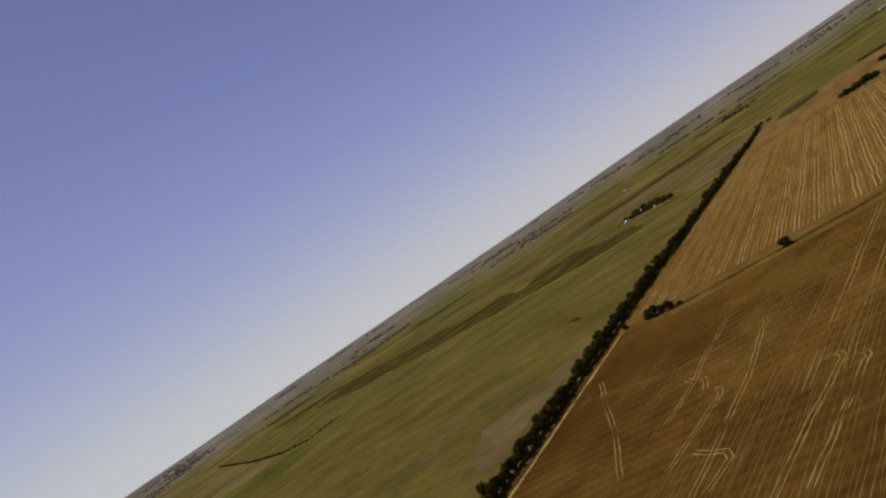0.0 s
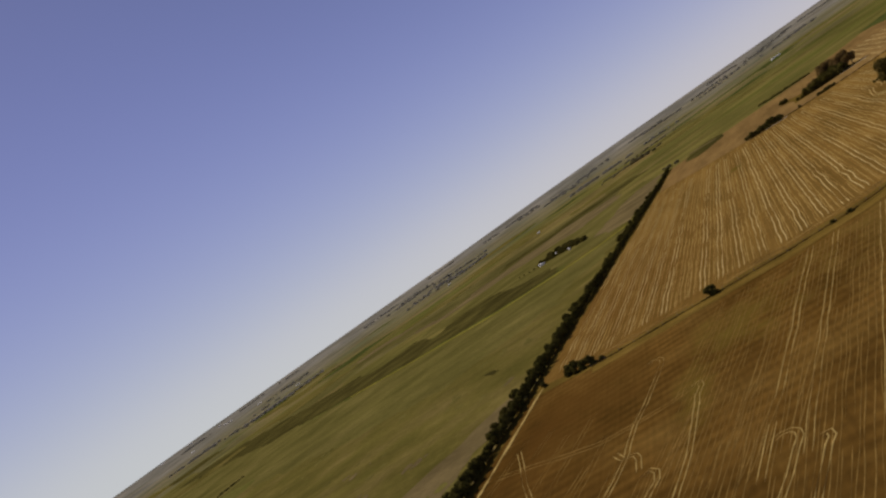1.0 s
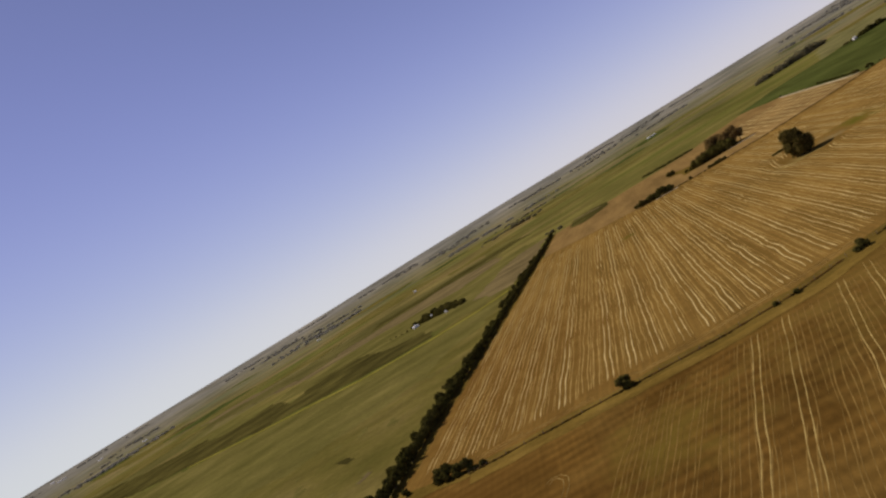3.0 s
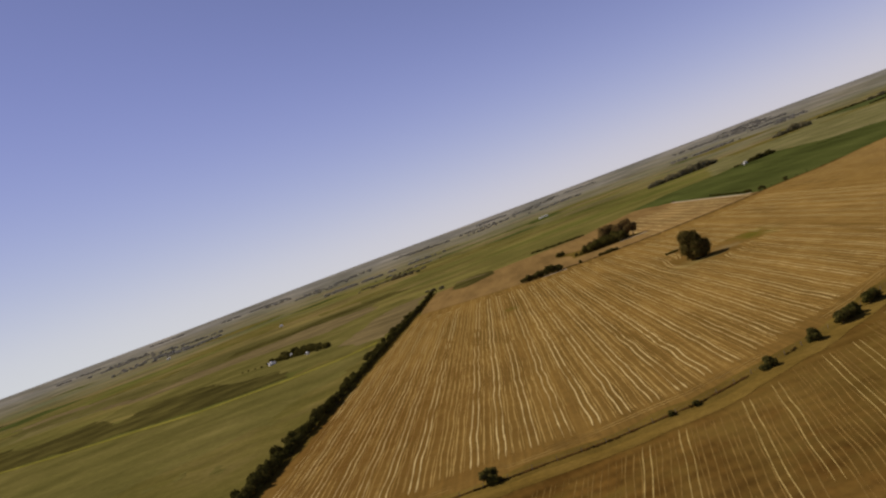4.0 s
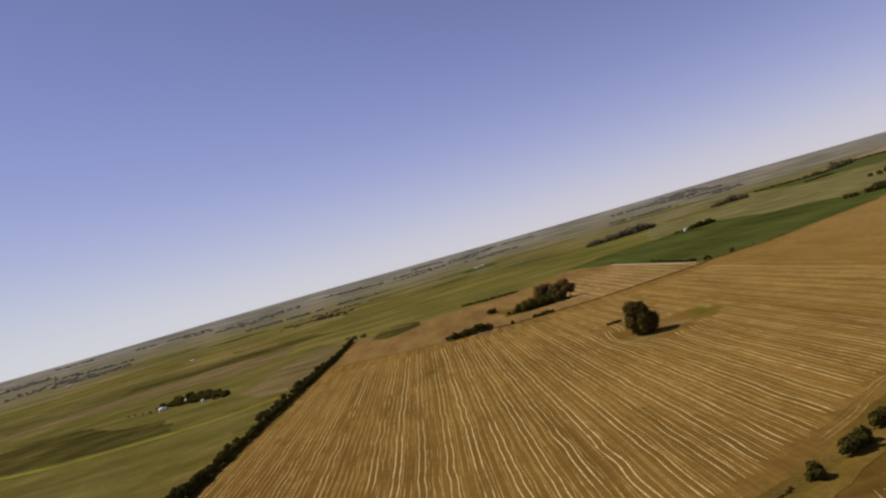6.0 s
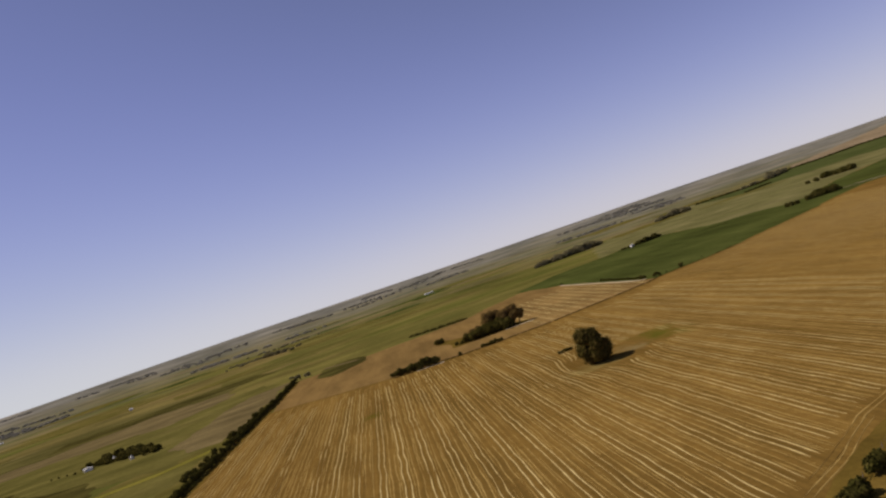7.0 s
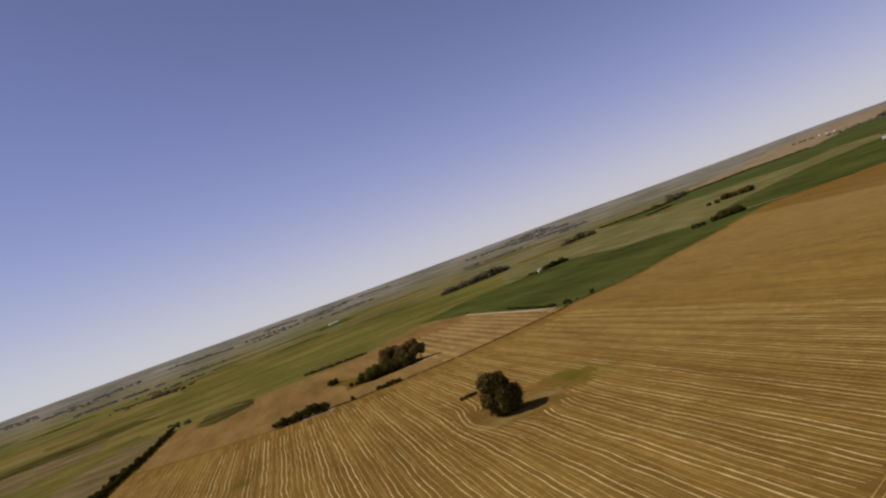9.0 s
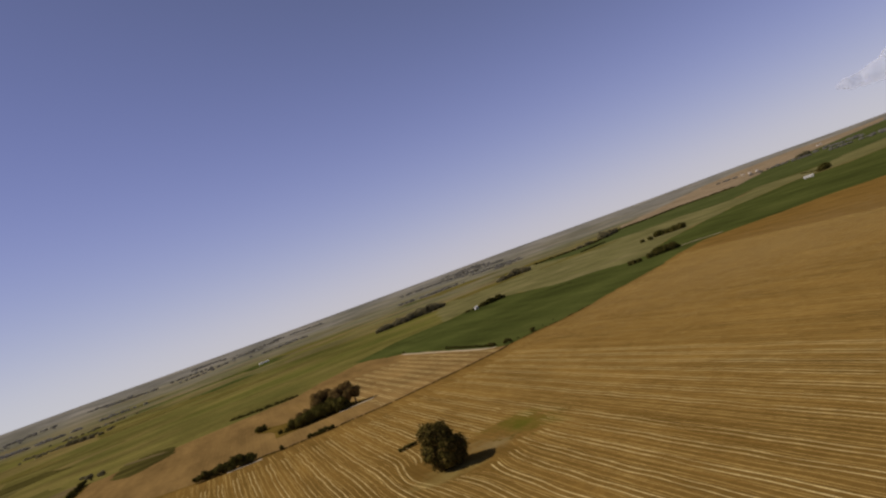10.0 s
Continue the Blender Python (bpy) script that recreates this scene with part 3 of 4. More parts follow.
patch("field_blue_green", [(1042, 1747), (1042, 1642), (1150, 1667), (1190, 1587), (1290, 1582), (1300, 1477), (1355, 1442), (1529, 1560), (1570, 1480), (1645, 1434), (1771, 1507), (1974, 1545), (2300, 1680), (3208, 2540), (2919, 2506), (2680, 2440), (2474, 2392), (2243, 2305), (1866, 2031), (1787, 2082), (1711, 2139), (1571, 2108), (1485, 2151), (1228, 1904), (1149, 1936), (1062, 1962)], 0.3, M_CROP_FAR, "blue green crop field behind a hedge line", rough=6, step=25)
patch("field_tan", [(1485, 2160), (1571, 2118), (1711, 2149), (1787, 2092), (1866, 2041), (2243, 2315), (2474, 2402), (2680, 2450), (2919, 2516), (3208, 2562), (3468, 2765), (3266, 2814), (3177, 2909), (3131, 3052), (2948, 3062), (2766, 3068), (2547, 3022), (2214, 2811), (1889, 2568), (1643, 2400)], 0.5, M_TAN, "far tan harvested field", rough=10, step=40)
patch("copse_path", [(700, 784), (722, 768), (742, 744), (745, 748), (726, 772), (702, 789)], 0.2, M_PALE, "pale worn track beside a copse", rough=0.8, step=5)
patch("grove_lawn", [(160, 530), (215, 533), (232, 545), (222, 566), (190, 566), (160, 620), (148, 612), (160, 570)], 0.10, M_VERGE, "rough grass round the grove", rough=3, step=5)
patch("fence_verge", [(x - 1, y + 5.5) for x, y in FENCE[:-2]] + [(x + 1, y - 3) for x, y in FENCE[1:-2]][::-1] + [(-24, -8)], 0.08, M_VERGE, "rough grass along the fence line", rough=2.2, step=5)
patch("headland_lower", [(x + 1, y - 2.5) for x, y in FENCE[1:-2]] + [(x + 2, y - 10) for x, y in FENCE[1:-2]][::-1], 0.07, M_HEADLAND, "tan trampled headland along the fence", rough=1.6, step=4)
patch("hedge_verge", [(x, y) for x, y in HEDGE] + [(x + 5.5, y) for x, y in HEDGE[::-1]], 0.09, M_VERGE, "dry grass along the hedge foot", rough=1.6, step=6)


def blotches(name, spots, mat, label, z, seed):
    """Ragged little patches of one growth in one mesh."""
    g, verts, faces = random.Random(seed), [], []
    for i, (x, y, s) in enumerate(spots):
        k, base = g.randint(7, 11), len(verts)
        for j in range(k):
            a = 2 * math.pi * j / k
            q = s * g.uniform(0.5, 1.25)
            verts.append((x + q * math.cos(a), y + 1.7 * q * math.sin(a), height(x, y) + z + 0.0004 * i))
        faces.append(tuple(range(base, base + k)))
    return tagged(part(name, raw_mesh(name, verts, faces), mat), label, "grass", kind="stuff")


def cloud_of(g, x, y, sx, sy, k, low, high):
    return [(x + g.gauss(0, sx), y + g.gauss(0, sy), g.uniform(low, high)) for _ in range(k)]


g7 = random.Random(77)
blotches("bare_patches", cloud_of(g7, 228, 262, 4, 7, 14, 0.4, 1.1), M_VERGE, "bleached bare patches in the stubble", 0.13, 2)
tuft = []
for i in range(420):
    x, y = g7.uniform(-330, -45), g7.uniform(-120, 330)
    if noise.noise((x / 45, y / 45, 3.0)) > 0.12:
        tuft.append((x, y, g7.uniform(0.8, 4.0)))
blotches("dark_tussocks", tuft, M_MEADOW, "darker green tussocks in the pasture", 0.11, 3)
tuft = [(x, y, g7.uniform(0.8, 3.5)) for x, y in ((g7.uniform(-230, -42), g7.uniform(-150, 60)) for _ in range(500)) if noise.noise((x / 40, y / 40, 8.0)) > 0.22]
blotches("dry_tussocks", tuft, M_DRY, "dry bleached tussocks in the pasture", 0.12, 4)

# Far parcels of other crops and grass.
r = random.Random(12)
PARCELS = ((M_MEADOW, "far green grass field"), (M_PASTURE, "far olive pasture"), (M_CROP, "far green crop"), (M_MARSH, "far dark rough grass"), (M_PASTURE, "far olive pasture"))
made = 0
while made < 55:
    g, q = r.uniform(-1.15, 1.2), r.uniform(1150, 3000)
    x, y = MID.x + q * math.sin(g), MID.y + q * math.cos(g)
    if x > 280 and q < 1950 and y < 1900 or (-700 < x < 0 and y < 1000):
        continue
    w, d, turn = r.uniform(90, 330), r.uniform(60, 220), r.uniform(-0.1, 0.1) + (0.42 if x > -300 else -0.55)
    ca, sa = math.cos(turn), math.sin(turn)
    mat, label = r.choice(PARCELS)
    patch("field_far", [(x + a * w * ca - c * d * sa, y + a * w * sa + c * d * ca) for a, c in ((-0.5, -0.5), (0.5, -0.4 + r.uniform(-0.2, 0.2)), (0.5, 0.5), (-0.5 + r.uniform(0, 0.3), 0.5))], 0.10 + 0.004 * made, mat, label, rough=7, step=30)
    made += 1


# ---- straw rows ----
def at_x(points, x):
    for (x0, y0), (x1, y1) in zip(points, points[1:]):
        if x0 <= x <= x1:
            return y0 + (y1 - y0) * (x - x0) / (x1 - x0)
    return points[-1][1]


def clear_of_tree(points):
    """Cuts a row where the trampled ground round the lone tree lies."""
    runs = [[]]
    for p in points:
        inside = ((p.x - 208) / 21) ** 2 + ((p.y - 257) / 25) ** 2 < 1 + 0.5 * noise.noise((p.x / 9, p.y / 9, 2.2))
        inside = inside or ((p.x - 234) / 13) ** 2 + ((p.y - 266) / 17) ** 2 < 1 + 0.9 * noise.noise((p.x / 6, p.y / 6, 5.2))
        if inside and runs[-1]:
            runs.append([])
        elif not inside:
            runs[-1].append(p)
    return [run for run in runs if len(run) > 2]


r = random.Random(3)
rows, faint, thin = Strips(1), Strips(2), Strips(5)
EDGE = TOP + RIGHT[1:7]
x = -14.0
while x < 640:
    low, high = at_x(FENCE, x) + 17 + r.uniform(-2, 2), (at_x(EDGE, x) - 8 if x > 1 else 520)
    if x < -6:
        high = 380
    if high - low > 20:
        pts = []
        for p in line([(x, low), (x + r.uniform(-0.8, 0.8), high)], 4.0):
            away = (p - Vector((204, 258)))
            push = 8.0 * math.exp(-(away.x / 18) ** 2 - (away.y / 24) ** 2) * (1 if away.x >= 0 else -1)
            pts.append(p + Vector((push + 0.5 * noise.noise((p.x / 40, p.y / 60, 0)), 0)))
        strong = x < 330
        bright = strong and r.random() < 0.95
        runs = clear_of_tree(pts[: len(pts) * 15 // 16] if strong else pts)
        if bright:
            straw_row("straw_row", runs, 1000 + round(x), 2.3, r.uniform(0.42, 0.62) if x > 25 else 0.44, 0.06, 0.05, M_STRAW, "long pale double row of straw on harvested stubble", "straw row",
                      "straw rows of the harvested field", wander=0.30, broken=0.06 if x > 25 else 0.12)
        else:
            straw_row("straw_row", runs, 1000 + round(x), 2.3, 0.50, 0.06, 0.05, M_STRAW_DULL, "dull broken double row of straw on harvested stubble", "straw row",
                      "straw rows of the harvested field", least=0.08, broken=0.17 if strong else 0.30)
        straw_row("straw_row", clear_of_tree([p + Vector((4.6, 0)) for p in pts]), 4000 + round(x), 2.3, r.uniform(0.34, 0.52), 0.06, 0.03, M_STRAW_DULL, "faint trodden double row between brighter straw rows", "straw row",
                  "straw rows of the harvested field", least=0.08, broken=0.22 if strong else 0.34)
        for run in clear_of_tree([p + Vector((2.3, 0)) for p in pts]):
            faint.add(run, 0.38, 0.06, 0.03, broken=0.26)
        for off in (3.4, 6.6):
            for run in clear_of_tree([p + Vector((off, 0)) for p in pts[::2]]):
                thin.add(run, r.uniform(0.2, 0.34), 0.06, 0.02, broken=0.2)
    x += 9.3 + r.uniform(-0.5, 0.5)
# Headland passes along the fence.
for off in (9.5, 12.5):
    rows.pair([p + Vector((-0.1, off)) for p in line(FENCE[1:11], 4.0)], 2.0, 0.5, 0.07, 0.06, broken=0.34)
rows.finish("headland_rows", M_STRAW_DULL, "pale straw rows along the fence of the harvested field", "straw rows")
thin.finish("thin_straw_lines", M_STRAW_DULL, "thin broken straw lines between the rows", "straw rows")
faint.finish("straw_traces", M_STRAW_DULL, "faint trodden straw lines between the rows", "straw rows")


low_rows, low_faint = Strips(7), Strips(8)
for track in ([(33, -150), (37, -135), (39, -122), (39.5, -104), (42.4, -89), (44.4, -71), (45.8, -60), (45, -54), (43, -51), (41, -50.5), (39.5, -53)],
              [(50, -200), (55, -170), (57, -155), (59.3, -140), (60.3, -121), (60.8, -105), (62, -100), (61.5, -96.5), (60, -95), (58.5, -97)],
              [(70, -215), (78, -185), (82.6, -171), (84.8, -162), (86.3, -157.5), (86, -154.5), (84.5, -152.8), (82.5, -152.6), (80, -154)],
              [(78, -215), (86, -186), (89.4, -174), (91.5, -166), (92.6, -163.5), (92.2, -161), (90.5, -161.5)],
              [(44.5, -136), (43.6, -128), (42, -124.5), (38, -123.5), (34.8, -118)],
              [(40, -182), (44.3, -168), (48.8, -151.5), (50.6, -146), (50, -141), (48, -138.5), (46, -141)],
              [(47, -176), (52, -180), (57, -183), (58.5, -187), (54, -200)],
              [(-13.7, -70.7), (-1.2, -105), (11, -134), (24, -174)]):
    straw_row("wheel_track", [line(track, 2.2)], 300 + round(track[0][0]), 1.6, 0.42, 0.065, 0.05, M_TRACK, "pale hooked wheel track in dark brown stubble", "wheel track", "hooked wheel tracks", wander=0.16, broken=0.02)
for a, b in (((63, -161), (80, -115)), ((72, -168), (84, -131)), ((70, -150), (86, -82)), ((77, -160), (93, -90)), ((84, -158), (103, -88)), ((50, -150), (60, -118)), ((20, -130), (34, -80))):
    low_faint.pair(line([a, b], 4.0), 2.0, 0.45, 0.06, 0.03, broken=0.12)
low_faint.pair(line([(-19, -86), (0.6, -93), (14, -99), (28, -103.5), (38, -103), (50, -101), (70, -92)], 4.0), 2.4, 0.7, 0.06, 0.03, broken=0.1)
for i in range(33):
    x = 70 + i * 9.2 + r.uniform(-0.6, 0.6)
    top = at_x(FENCE, x) - 14 + r.uniform(-4, 2)
    pts = line([(x, top), (x - 0.2 * (top + 480), -480)], 4.0)
    head = len(pts) // 3 if i > 3 else 0
    if head > 2:
        (low_rows if i % 3 else low_faint).pair(pts[:head], 1.9, 0.34, 0.06, 0.03, broken=0.12)
    low_faint.pair(pts[head:], 1.9, 0.30, 0.06, 0.03, broken=0.18)
    low_faint.pair([p + Vector((4.4, 0)) for p in pts], 2.0, 0.34, 0.06, 0.03, broken=0.14)
    low_faint.add([p + Vector((2.2, 0)) for p in pts], 0.28, 0.06, 0.03, broken=0.18)
    low_faint.add([p + Vector((6.9, 0)) for p in pts], 0.28, 0.06, 0.03, broken=0.18)
for i in range(12):
    x = -20 + i * 10 + r.uniform(-1.5, 1.5)
    top = -40 - i * 9 + r.uniform(-20, 10)
    pts = [p for p in line([(x, top), (x - 0.17 * (top + 310), -310)], 4.0) if p.x > -26]
    low_faint.pair(pts, 2.1, 0.32, 0.06, 0.03, broken=0.3)
low_rows.add(line([(x + 9, y) for x, y in HEDGE[1:6]], 4.0), 2.2, 0.1, 0.10, broken=0.1)
low_rows.finish("wheel_tracks", M_TRACK, "looping pale wheel tracks pressed into brown stubble", "wheel tracks")
low_faint.finish("wheel_traces", M_TRACE, "faint straw lines in the brown stubble", "wheel tracks")
for i in range(19, 36):
    x = 6 + i * 9.3
    low, high = at_x(TOP, x) + 8, min(740, 745 + max(0, (x - 90)) * 0.5)
    straw_row("straw_row", [line([(x, low), (x + 4, high)], 5.0)], 2000 + i, 2.2, 0.75, 0.06, 0.05, M_STRAW if x > 225 else M_TRACE,
              "bright straw row beside the crop field's corner" if x > 225 else "thin dull straw row on the pale field behind", "straw row", "straw rows of the field behind", broken=0.12)
edge_path = Strips(11)
edge_path.add(line([(x, y - 1) for x, y in TOP[:5]], 4.0), 2.8, 0.13, 0.05)
edge_path.finish("field_path", M_VERGE, "pale worn path along the edge of two stubble fields", "path")

# ---- hedge, trees and bushes ----
HEDGE_KINDS = [make_tree("hedge_tree", 20 + i, 5.2, 6.2, 7, 760, 0.62, M_LEAF, low=0.0, spread=0.5, label="dense dark green bush in a long field hedge", category="hedge bush", group="bushes of the long hedge") for i in range(6)]
spots = []
for p in line([(-41, -400)] + HEDGE[1:], 3.2):
    s = (1.06 if p.y < 240 else 0.88) + 0.20 * noise.noise((p.y / 14, 0.4, 0)) + r.uniform(-0.12, 0.12)
    spots.append((p.x + r.uniform(-0.6, 0.6), p.y + r.uniform(-0.7, 0.7), s))
scatter(HEDGE_KINDS, spots, 6)
BACK = [make_tree("field_tree", 30 + i, 7.6, 8.0, 7, 900, 0.66, M_LEAF_OLIVE, low=0.02, label="dark round tree growing behind a field hedge", group="trees behind the hedge") for i in range(4)]
spots = []
for p in line(HEDGE[1:], 8.5):
    if noise.noise((p.y / 30, 7.7, 0)) + 0.4 * r.random() > 0.10 and p.y < 560:
        spots.append((p.x - r.uniform(4.0, 6.0), p.y + r.uniform(-3, 3), r.uniform(0.55, 1.0)))
spots += [(3, 764, 0.5), (-3, 738, 0.6), (-5, 700, 0.65)]
scatter(BACK, spots, 16)

BUSH = [make_tree("bush", 40 + i, 4.4, 6.4, 8, 560, 0.62, M_LEAF, low=0.0, sag=(-0.8, 0.4), label="round dark green bush growing on the fence line", category="bush", group="bushes on the fence line") for i in range(3)]
scatter(BUSH, [(13, -9, 0.5), (7, -7, 0.95), (3.5, -7, 1.05), (-1, -6, 1.15), (-4, -5, 1.0), (10, -9, 0.7), (-20, 0, 0.6), (66, -8, 1.0), (124, -4, 0.42), (117, -5, 0.4), (146.5, 5.5, 1.0), (149, 7, 0.75), (166, 16, 0.85),
               (178, 23.5, 0.9), (181, 25.5, 1.0), (184, 28, 0.85), (192, 34.5, 0.85), (195, 37, 0.8), (214, 56, 0.72), (217, 58, 0.62), (242, 71, 0.6), (277, 89, 0.7), (322, 109, 0.7)], 7)

lone = make_tree("lone_tree", 3, 17.6, 16.4, 23, 15000, 0.62, M_LEAF_BROWN, low=0.0, stems=4, spread=0.64, sag=(-0.8, 0.58), label="broad brown green tree standing alone in the stubble", category="tree")
lone.matrix_basis = place_at(201.0, 250, 0.6, 1.05)

GROVE = [make_tree("grove_tree", 60 + i, 18.0, 14.5, 12, 3000, 0.66, M_LEAF_RUST, low=0.12 + 0.05 * i, label="tall brown green tree in a grove on the stubble", group="trees of the grove") for i in range(3)]
scatter(GROVE, [(196, 551, 0.95), (204, 556, 1.05), (211, 550, 1.0), (218, 547, 0.95), (223, 545, 0.85), (207, 562, 1.0), (188, 553, 0.6), (181, 556, 0.5)], 8)
LOWB = [make_tree("grove_bush", 70 + i, 7.8, 14.0, 9, 1900, 0.62, M_LEAF_OLIVE, low=0.0, label="low dense green bush at the foot of a grove", category="bush", group="bushes of the grove") for i in range(3)]
scatter(LOWB, [(174, 538, 0.8), (179, 538, 1.05), (184, 538, 1.15), (189, 539, 1.2), (195, 540, 1.2), (201, 541, 1.15), (207, 541, 1.15), (213, 542, 1.05), (186, 545, 0.9), (193, 547, 0.9), (168, 541, 0.45), (164, 545, 0.4), (153, 604, 0.6), (156, 606, 0.5)], 9)
SHRUB = [make_tree("shrub", 80 + i, 4.8, 7.4, 7, 520, 0.5, M_LEAF, low=0.0, label="low dark shrub in a clipped looking clump on stubble", category="bush", group="low shrubs in the stubble") for i in range(3)]
scatter(SHRUB, [(105 + 2.5 * i, 472 - 0.3 * i + r.uniform(-0.6, 0.6), 1.0 + 0.02 * i + (0.35 if i == 10 else 0)) for i in range(14)]
        + [(176 + 2.4 * i, 466, 0.62) for i in range(7)] + [(197, 312, 0.32), (199, 313, 0.4), (201, 313.5, 0.44), (203, 314, 0.4), (205, 314.5, 0.32), (157, 465, 0.5)], 10)
CORNER = [make_tree("corner_bush", 90 + i, 5.5, 8.0, 6, 460, 0.8, M_LEAF, low=0.0, label="dark bush at the corner of the crop field", category="bush", group="bushes along the crop field") for i in range(2)]
scatter(CORNER, [(341, 545 + 6 * i, 0.55 + 0.12 * r.random()) for i in range(22)] + [(348, 534, 1.15), (376, 542, 1.1), (352, 537, 0.8), (331, 800, 0.7), (360, 538, 0.35), (390, 552, 0.3), (405, 561, 0.3)], 11)

CLUMP = [make_tree("copse_tree", 100 + i, 5.0, 13.0, 9, 760, 0.9, M_LEAF, low=0.0, label="dark green tree in a copse among far crops", group="copse trees") for i in range(3)]


def row_of(a, b, k, s, jitter=4):
    a, b = Vector(a), Vector(b)
    return [(*(a.lerp(b, (i + 0.5) / k) + Vector((r.uniform(-jitter, jitter), r.uniform(-jitter, jitter)))), s * r.uniform(0.8, 1.2)) for i in range(k)]


scatter(CLUMP, row_of((657, 778), (696, 776), 7, 1.15, 3) + [(676, 786, 1.35), (690, 790, 1.2), (634, 784, 0.85), (641, 780, 0.75), (702, 782, 0.5)]
        + row_of((916, 1142), (952, 1100), 7, 1.35, 3) + [(940, 1112, 1.5), (881, 1130, 0.75), (890, 1116, 0.8)]
        + row_of((540, 1080), (585, 1098), 8, 0.95, 2) + row_of((511, 1086), (536, 1080), 4, 0.5, 2) + row_of((1395, 1212), (1440, 1232), 5, 1.5, 5) + [(1460, 1262, 2.0), (1470, 1275, 1.8)], 12)
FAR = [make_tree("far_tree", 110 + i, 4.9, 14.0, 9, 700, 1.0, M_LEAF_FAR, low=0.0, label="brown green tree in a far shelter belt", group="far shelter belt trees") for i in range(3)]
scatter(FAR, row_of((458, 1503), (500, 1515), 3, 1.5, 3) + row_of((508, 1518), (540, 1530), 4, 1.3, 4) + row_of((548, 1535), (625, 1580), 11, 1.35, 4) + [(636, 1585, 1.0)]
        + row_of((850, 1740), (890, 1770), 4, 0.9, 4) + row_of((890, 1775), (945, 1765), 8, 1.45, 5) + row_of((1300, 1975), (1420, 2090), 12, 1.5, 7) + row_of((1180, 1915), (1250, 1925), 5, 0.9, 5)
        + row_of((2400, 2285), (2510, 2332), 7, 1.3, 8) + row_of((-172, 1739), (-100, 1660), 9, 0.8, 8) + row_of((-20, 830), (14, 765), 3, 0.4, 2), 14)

FARMT = [make_tree("farm_tree", 120 + i, 4.9, 9.0, 8, 760, 0.7, M_LEAF_OLIVE, low=0.02, label="dark green shelter tree beside a farmhouse", group="trees of the farmstead") for i in range(3)]
scatter(FARMT, [q for q in row_of((-176, 606), (-102, 558), 18, 1.0, 3) + row_of((-164, 598), (-98, 552), 16, 0.95, 3) + row_of((-150, 604), (-118, 580), 7, 1.15, 4) + row_of((-112, 552), (-98, 545), 3, 0.8, 2) + row_of((-168, 610), (-116, 578), 14, 1.1, 3) + row_of((-158, 618), (-122, 594), 9, 1.0, 4) + row_of((-166, 594), (-130, 568), 9, 0.8, 2)
                + [(-180, 597, 0.6), (-186, 592, 0.4), (-196, 600, 0.3), (-206, 606, 0.3), (-215, 612, 0.25)]
        if min(math.hypot(q[0] - a, q[1] - b) for a, b in ((-172, 588), (-173, 582), (-152, 596), (-150, 588), (-124, 556), (-122, 549))) > 5.0], 13)


# ---- weeds along the far fence, far woods ----
def foliage_mass(name, spots, size, per, tall, mat, label, category, seed):
    g = np.random.default_rng(seed)
    verts, faces = [], []
    for x, y, s in spots:
        blob = [((x, y, height(x, y) + tall * s * 0.42), (s * g.uniform(0.8, 1.3), s * g.uniform(0.8, 1.3), tall * s * 0.6))]
        v, f = leaf_cloud(g, blob, per, size * s)
        base = len(verts)
        verts += v
        faces += [tuple(base + i for i in q) for q in f]
    return tagged(part(name, raw_mesh(name, verts, faces), mat), label, category, kind="stuff")


weeds = []
for p in line(TOP[3:], 1.3):
    if r.random() < 0.92:
        weeds.append((p.x + r.uniform(-0.3, 0.3), p.y + r.uniform(-0.3, 0.3), r.uniform(0.4, 0.8)))
for p in line(FENCE[1:12], 0.9):
    if noise.noise((p.x / 16, p.y / 16, 5)) > (-0.15 if p.x < 118 else 0.12):
        weeds.append((p.x + r.uniform(-0.4, 0.4), p.y + r.uniform(-0.4, 0.4), r.uniform(0.3, 0.6)))
# The ditch is a flat strip, its shadow painted in as dark earth.
ditch_shade = Strips(12)
ditch_shade.add(line([(x, y + 0.4) for x, y in FENCE[1:5]] + [(142, 5)], 2.0), 1.25, 0.30, 0.03, fray=0.4, wander=0.3)
ditch_shade.finish("fence_ditch", M_DITCH_SHADE, "flat dark strip painted as the shadowed earth ditch along the fence", "ditch")
for p in line(RIGHT[:4], 4.0):
    weeds.append((p.x + r.uniform(-0.6, 0.6), p.y + r.uniform(-0.6, 0.6), r.uniform(0.5, 0.9)))
foliage_mass("fence_weeds", weeds, 0.7, 26, 0.9, M_WEED, "dark low weeds growing along the fence lines", "weeds", 21)

ditch = [(p.x + r.uniform(-1.5, 1.5), p.y + r.uniform(-1.5, 1.5), r.uniform(1.2, 2.4)) for p in line([(-1500, 925), (-880, 497), (-670, 367), (-593, 343), (-577, 397)], 5)]
ditch += [(p.x, p.y, r.uniform(3.2, 5.0)) for p in line([(1062, 1964), (1149, 1940), (1228, 1908), (1485, 2155), (1571, 2112), (1711, 2143), (1787, 2086), (1866, 2035)], 4.5)]
ditch += [(p.x, p.y, r.uniform(2.4, 4.0)) for p in line([(1052, 1663), (1152, 1715)], 4)] + [(p.x, p.y, r.uniform(1.4, 2.4)) for p in line([(1415, 1225), (1511, 1381)], 5)]
ditch += [(p.x + r.uniform(-3, 3), p.y + r.uniform(-4, 4), r.uniform(1.4, 2.4)) for p in line([(138, 812), (168, 800), (205, 795)], 1.6)]
ditch += [(p.x + r.uniform(-3, 3), p.y + r.uniform(-3, 3), r.uniform(0.5, 0.9)) for p in line([(572, 905), (594, 874)], 1.6)]
